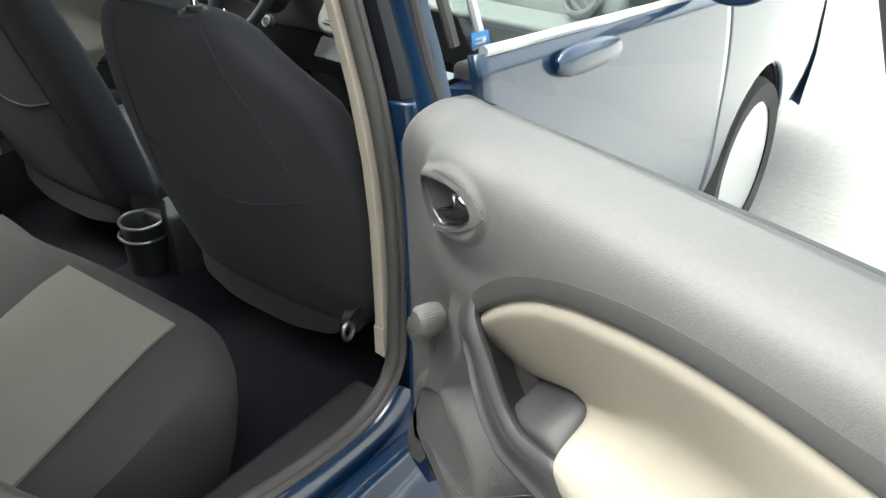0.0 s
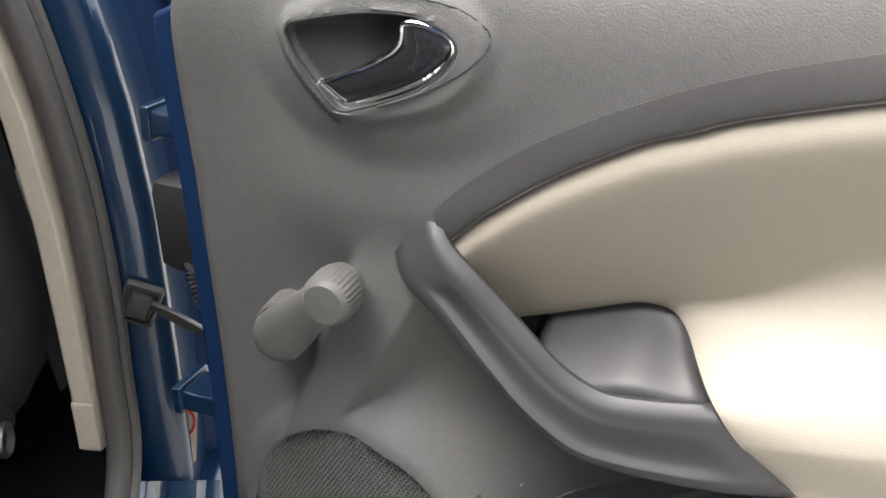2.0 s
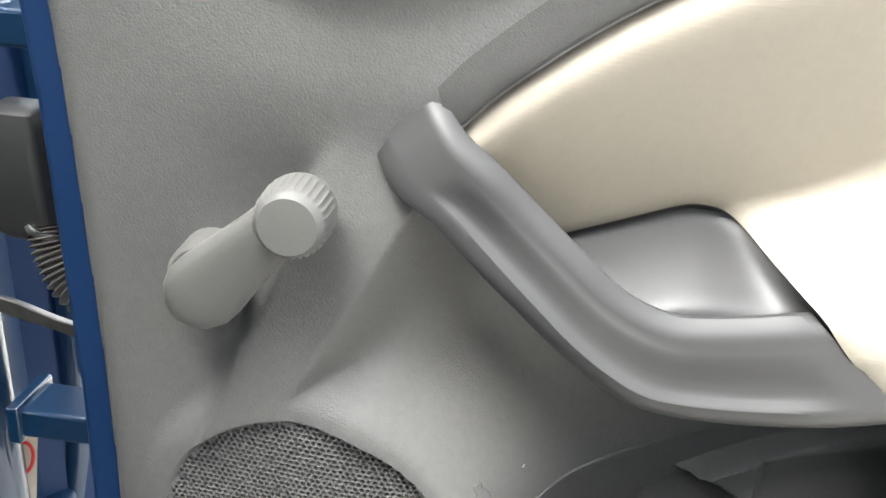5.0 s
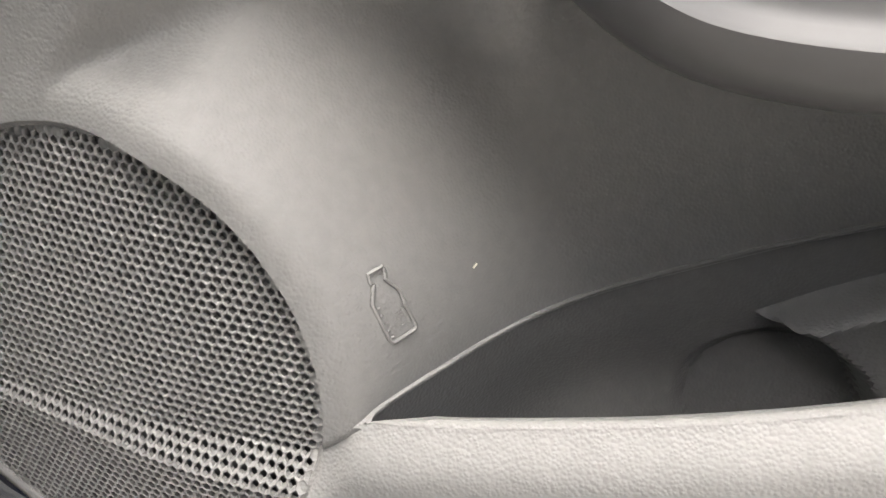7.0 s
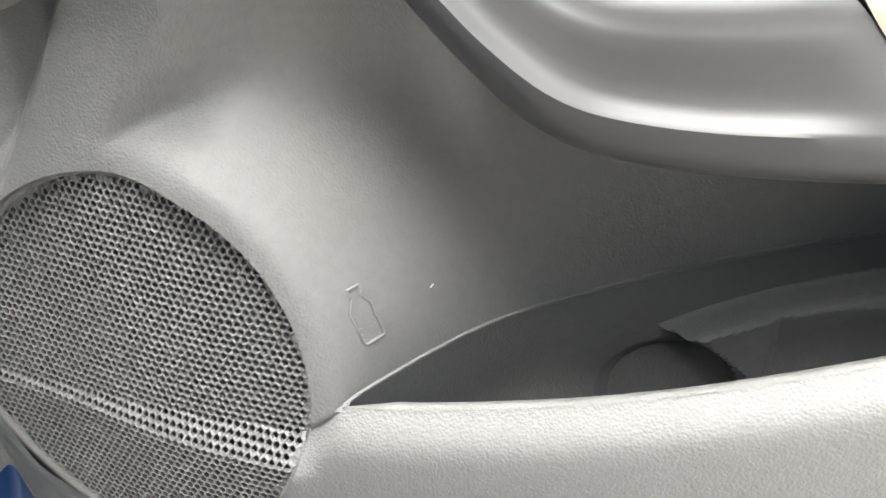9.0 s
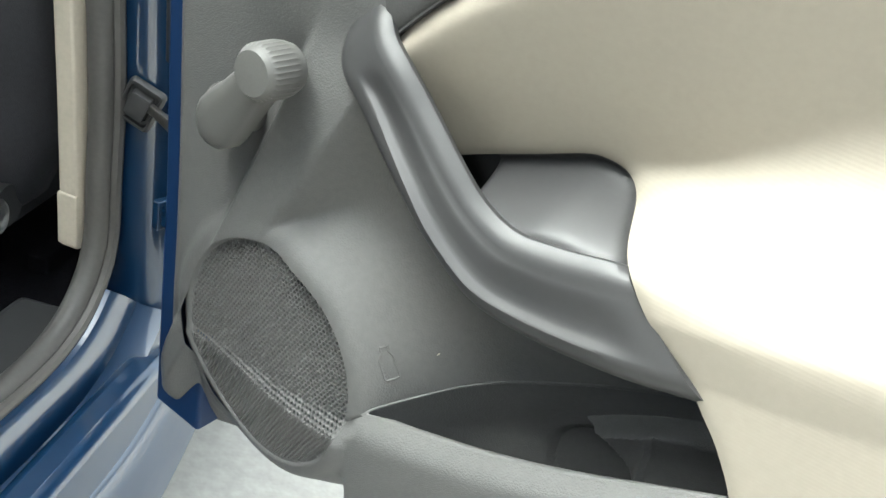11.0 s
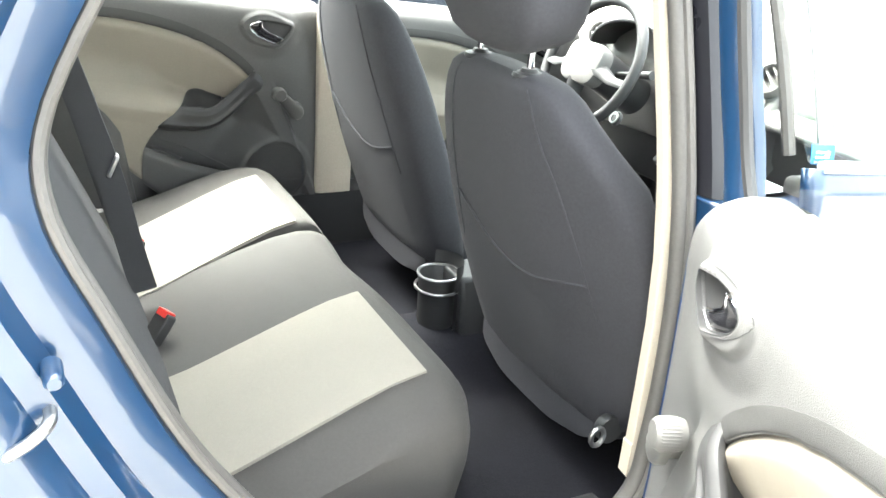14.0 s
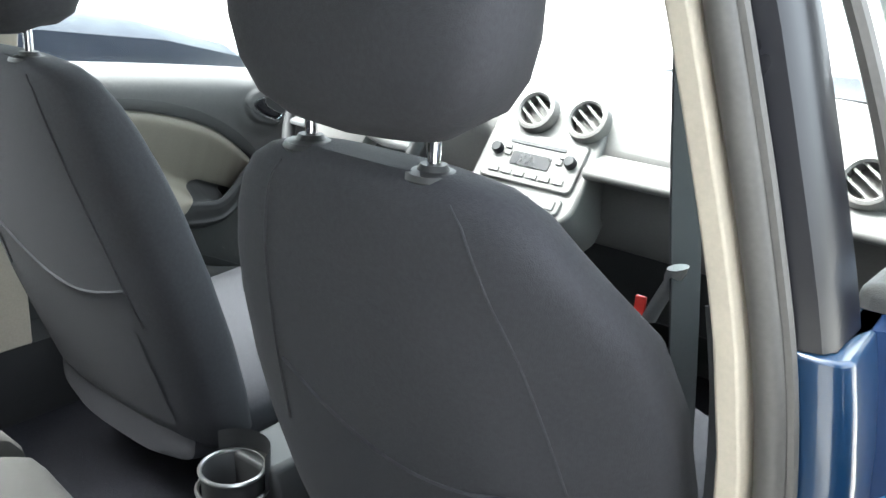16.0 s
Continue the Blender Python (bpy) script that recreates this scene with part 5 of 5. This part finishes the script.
buckle(-0.245, -0.352, 0.482, 30)
buckle(0.065, -0.350, 0.460, 20)
for pts in ([(-0.60, -0.50, 1.02), (-0.50, -0.415, 0.77), (-0.45, -0.375, 0.60), (-0.40, -0.345, 0.47)], [(-0.25, -0.46, 0.95), (-0.19, -0.392, 0.70), (-0.12, -0.368, 0.56), (-0.08, -0.35, 0.47)]):
    rb = thing("rear_seat_belt", "black webbing rear seat belt over the backrest", "seat belt", "rear seat belts")
    strap("webbing", pts, 0.052, (0.4, 1, 0.2), WEB, rb)
    q = Vector(pts[1])
    part("tongue", moved(prism(rounded(0, 0, 0.016, 0.024, 0.006), -0.004, 0.004), Matrix.Translation(q + Vector((0, 0.012, 0.0))) @ pose(0, 0, 0, -25)), METAL, rb, "steel belt tongue", bevel=0.002)

# ---- centre console cup holder ----
console = thing("centre_console", "black plastic centre console with a rear cup holder", "console")
part("tunnel_cover", loft([[(x * s, y, 0.30 + z) for x, z in ((-0.075, 0.0), (-0.07, 0.12), (-0.055, 0.16), (0.055, 0.16), (0.07, 0.12), (0.075, 0.0))] for y, s in ((0.30, 0.9), (0.5, 1.0), (0.95, 1.05))]), MATT, console, bevel=0.01)
holder = part("cup_holder", moved(lathe([(0.030, 0.0), (0.042, 0.01), (0.046, 0.13), (0.050, 0.135), (0.046, 0.138), (0.042, 0.132), (0.036, 0.02), (0.0, 0.018)], 36), Matrix.Translation((-0.003, 0.272, 0.320))), MATT, console, "black rear cup holder")
for zz, rr in ((0.457, 0.047), (0.425, 0.052)):
    part("ring", tube([(-0.003 + rr * math.cos(a), 0.272 + rr * math.sin(a), zz) for a in np.linspace(0, 2 * math.pi, 40, endpoint=False)], 0.0035, 8, closed=True), METAL, holder, "shiny grey ring")
part("holder_back", loft([[(-0.003 + 0.055 * math.cos(a), 0.272 + 0.055 * math.sin(a), z) for a in np.linspace(0.3, math.pi - 0.3, 14)] for z in (0.33, 0.45, 0.49)], closed_ring=False), MATT, holder)

# ---- dashboard ----
dash = thing("dashboard", "light grey plastic dashboard with round air vents", "dashboard")
DPROF = [(1.09, 0.80), (1.075, 0.835), (1.10, 0.895), (1.15, 0.940), (1.24, 0.960), (1.52, 0.955), (1.52, 0.62), (1.16, 0.62), (1.10, 0.70)]
part("top_pad", loft([[(x, y, z - 0.03 * abs(x / 0.7) ** 3) for y, z in DPROF] for x in np.linspace(-0.70, 0.70, 24)]), DASH, dash, "light grey grained dashboard pad", bevel=0.012)
part("lower_dash", loft([[(x, y, z) for y, z in ((1.13, 0.79), (1.17, 0.62), (1.24, 0.45), (1.5, 0.45), (1.5, 0.79))] for x in np.linspace(-0.70, 0.70, 10)]), MATT, dash, "black lower dashboard", bevel=0.01)
# centre stack: a leaning oblong panel
LEAN_M = Matrix.Translation((0.0, 1.035, 0.80)) @ Matrix.Rotation(radians(-38), 4, "X")
stack = part("centre_fascia", moved(prism(rounded(0, 0.0, 0.128, 0.125, 0.05), -0.004, 0.14), LEAN_M), DASH, dash, "light grey centre stack", bevel=0.008)
radio = part("radio", moved(prism(rounded(0, 0.0, 0.108, 0.055, 0.014), -0.012, 0.0), LEAN_M), DASH, dash, "light grey car radio", bevel=0.003)
part("display", moved(prism(rounded(-0.002, -0.004, 0.045, 0.014, 0.003), -0.0145, -0.011), LEAN_M), BLACK, radio)
part("disc_slot", moved(prism(rounded(0.0, 0.032, 0.065, 0.0035, 0.002), -0.0145, -0.011), LEAN_M), BLACK, radio)
for sx in (-0.085, 0.085):
    part("knob", moved(lathe([(0, -0.026), (0.010, -0.026), (0.012, -0.023), (0.013, -0.010), (0, -0.01)], 24, "Y"), LEAN_M @ Matrix.Translation((sx, 0, 0.008))), BLACK, radio, "round black knob")
for i in range(6):
    part("key", moved(prism(rounded(-0.075 + 0.03 * i, -0.036, 0.012, 0.006, 0.002), -0.0155, -0.011), LEAN_M), DASH, radio, bevel=0.001)
for sx in (-0.062, -0.058, 0.060, 0.064):
    part("key", moved(prism(rounded(sx, 0.004 if abs(sx) < 0.061 else 0.018, 0.007, 0.005, 0.002), -0.0155, -0.011), LEAN_M), DASH, radio, bevel=0.001)
panel = part("switch_panel", moved(prism(rounded(0, -0.085, 0.10, 0.018, 0.01), -0.010, 0.0), LEAN_M), DASH, dash, bevel=0.003)
for i in range(3):
    part("switch", moved(prism(rounded(-0.062 + 0.062 * i, -0.085, 0.027, 0.010, 0.003), -0.013, -0.009), LEAN_M), DASH, panel, bevel=0.0015)
for vx, vy, vz in ((-0.035, 1.085, 0.892), (0.083, 1.085, 0.892), (-0.60, 1.085, 0.875), (0.60, 1.085, 0.875)):
    M = Matrix.Translation((vx, vy, vz)) @ Matrix.Rotation(radians(-32), 4, "X")
    vent = part("air_vent", moved(lathe([(0.030, 0.03), (0.033, -0.010), (0.037, -0.014), (0.043, -0.012), (0.045, 0.0), (0.045, 0.03)], 36, "Y"), M), DASH, dash, "round air vent")
    part("vent_core", moved(lathe([(0, 0.02), (0.034, 0.02), (0.034, 0.026), (0, 0.026)], 28, "Y"), M), BLACK, vent)
    for k in (-1, 0, 1):
        part("slat", moved(box((-0.033 + 0.004 * abs(k), -0.006, 0.018 * k - 0.0025), (0.033 - 0.004 * abs(k), 0.012, 0.018 * k + 0.0025)), M @ Matrix.Rotation(radians(35), 4, "Y")), DASH, vent)
part("climate_panel", moved(prism(rounded(0, -0.165, 0.085, 0.03, 0.008), -0.006, 0.02), LEAN_M), BLACK, dash, "black switch panel", bevel=0.003)
part("binnacle", loft([[(-0.345 + 0.19 * math.cos(a), y, 0.86 + 0.10 * s * math.sin(a)) for a in np.linspace(0, math.pi, 20)] + [(-0.345 + 0.18 * math.cos(a), y, 0.86 + 0.09 * s * math.sin(a)) for a in np.linspace(math.pi, 0, 20)] for y, s in ((1.00, 1.0), (1.06, 1.08), (1.20, 1.0))]), MATT, dash, "dark instrument hood", bevel=0.003)
part("ledge", loft([[(x, y, z) for y, z in ((1.02, 0.792), (1.005, 0.802), (1.01, 0.816), (1.08, 0.835), (1.10, 0.80))] for x in np.linspace(0.12, 0.69, 12)]), DASH, dash, "light grey ledge over the glovebox", bevel=0.006)

# steering wheel
sw = thing("steering_wheel", "dark grey steering wheel with a lighter hub", "steering wheel", m=Matrix.Translation((-0.345, 0.87, 0.845)) @ Matrix.Rotation(radians(-24), 4, "X"))
part("wheel_rim", tube([(0.18 * math.cos(a), 0, 0.18 * math.sin(a)) for a in np.linspace(0, 2 * math.pi, 64, endpoint=False)], 0.015, 12, closed=True), MATT, sw, "dark grey leather rim")
hub = part("hub", loft([[(x * k, -0.030 + d, z * k - 0.005) for x, z in rounded(0, 0, 0.075, 0.058, 0.035)] for k, d in ((0.7, -0.008), (0.95, 0.0), (1.0, 0.012), (0.9, 0.045))]), DASH, sw, "grey airbag cover")
part("badge", moved(prism(rounded(0, 0.012, 0.014, 0.012, 0.003), -0.042, -0.037), Matrix.Identity(4)), CHROME, hub, "small silver emblem")
for a, l in ((-8, 1), (188, 1), (270, 1)):
    c, s_ = math.cos(radians(a)), math.sin(radians(a))
    part("spoke", tube([(0.06 * c, -0.015, 0.05 * s_), (0.12 * c, -0.006, 0.11 * s_ - 0.01), (0.175 * c, 0.0, 0.175 * s_)], [0.026, 0.018, 0.014], 10, flat=0.5), MATT, sw, "dark grey spoke")
part("stalk", tube([(0.04, 0.06, 0.0), (0.13, 0.055, 0.02), (0.19, 0.05, 0.03)], [0.008, 0.009, 0.012], 10), MATT, sw, "control stalk")
part("column", tube([(0, 0.02, 0), (0, 0.2, -0.02)], 0.055, 20), MATT, sw, "black column cover")
ign = part("ignition", moved(lathe([(0, -0.010), (0.009, -0.010), (0.018, -0.008), (0.020, 0.0), (0, 0.0)], 24, "Y"), Matrix.Translation((0.150, 0.045, -0.105))), MATT, sw, "black ignition lock")
part("ring", moved(lathe([(0.011, -0.008), (0.011, -0.013), (0.015, -0.013), (0.015, -0.008)], 24, "Y", False), Matrix.Translation((0.150, 0.045, -0.105))), METAL, ign, "steel key ring")

# ---- surroundings ----
def parked_car(name, m, paint, label):
    """A hatchback: body, glasshouse, wheels and mirrors; its length along y, nose to +y."""
    c = thing(name, label, "car", "parked cars", m=m)
    stations = [(-1.95, 0.70, 0.42, 0.74), (-1.85, 0.80, 0.30, 0.86), (-1.2, 0.84, 0.24, 0.93), (0.0, 0.85, 0.24, 0.93), (0.85, 0.84, 0.24, 0.92), (1.35, 0.82, 0.24, 0.86), (1.75, 0.76, 0.28, 0.76), (1.98, 0.60, 0.36, 0.64)]
    body_c = part("body", loft([[(x * hw, y, lo + (hi - lo) * z) for x, z in ((-0.93, 0), (-1, 0.25), (-1, 0.6), (-0.94, 0.92), (-0.8, 1), (-0.4, 1.03), (0.4, 1.03), (0.8, 1), (0.94, 0.92), (1, 0.6), (1, 0.25), (0.93, 0))] for y, hw, lo, hi in stations]), paint, c)
    part("glasshouse", loft([[(x * hw, y + dy * abs(x), z) for x in (-1, -0.6, 0, 0.6, 1)] + [(x * hw, y2, z) for x in (1, 0.6, 0, -0.6, -1)] for z, hw, y, y2, dy in ((0.91, 0.76, 0.95, -1.75, -0.12), (1.15, 0.66, 0.62, -1.62, -0.10), (1.37, 0.56, 0.28, -1.45, -0.06))]), BLACK, c, "dark tinted windows")
    part("roof", loft([[(x, y, 1.375 + h - 0.05 * (x / 0.56) ** 2) for x in np.linspace(-0.57, 0.57, 9)] + [(x, y, 1.35 + h - 0.05 * (x / 0.56) ** 2) for x in np.linspace(0.57, -0.57, 9)] for y, h in ((0.27, 0.0), (-0.5, 0.06), (-1.46, 0.0))]), paint, c)
    for sx in (-1, 1):
        for y in (-1.25, 1.22):
            wl = part("wheel", moved(lathe([(0.19, -0.09), (0.28, -0.09), (0.30, -0.06), (0.30, 0.06), (0.28, 0.09), (0.19, 0.09)], 32, "X", False), Matrix.Translation((0.77 * sx, y, 0.30))), TYRE, c)
            part("rim", moved(lathe([(0, 0.07), (0.06, 0.075), (0.18, 0.05), (0.195, 0.088), (0.195, -0.088), (0.18, -0.05), (0.06, -0.075), (0, -0.07)], 28, "X"), Matrix.Translation((0.77 * sx, y, 0.30))), ALLOY, wl)
        part("wing_mirror", moved(lathe([(0, -0.05), (0.05, -0.045), (0.075, 0.0), (0.05, 0.05), (0, 0.055)], 16, "Y"), Matrix.Translation((0.93 * sx, 0.68, 0.98))), paint, c)
        part("headlight", moved(lathe([(0, 0), (0.11, 0.0), (0.09, 0.05), (0, 0.07)], 20, "Y"), Matrix.Translation((0.56 * sx, 1.80, 0.66))), CHROME, c, "clear headlight")
    for sx in (-0.35, 0.2):
        part("wiper", tube([(sx, 1.02, 0.945), (sx + 0.3, 0.93, 0.965), (sx + 0.5, 0.90, 0.975)], 0.009, 6), MATT, c)
    return c


near_car = parked_car("parked_hatchback", pose(-2.75, 0.2, 0, 0, 0, 0), DARKPAINT, "dark blue parked hatchback beside the open car")
part("sticker", moved(lathe([(0, 0), (0.05, 0), (0.05, 0.003), (0, 0.003)], 24, "Y"), pose(0.35, 0.80, 1.06, -40)), YELLOW, near_car, "round yellow windscreen sticker")
parked_car("parked_estate", pose(-5.2, -0.5, 0, 0, 0, 0), WHITE_PAINT, "pale parked hatchback behind the dark one")
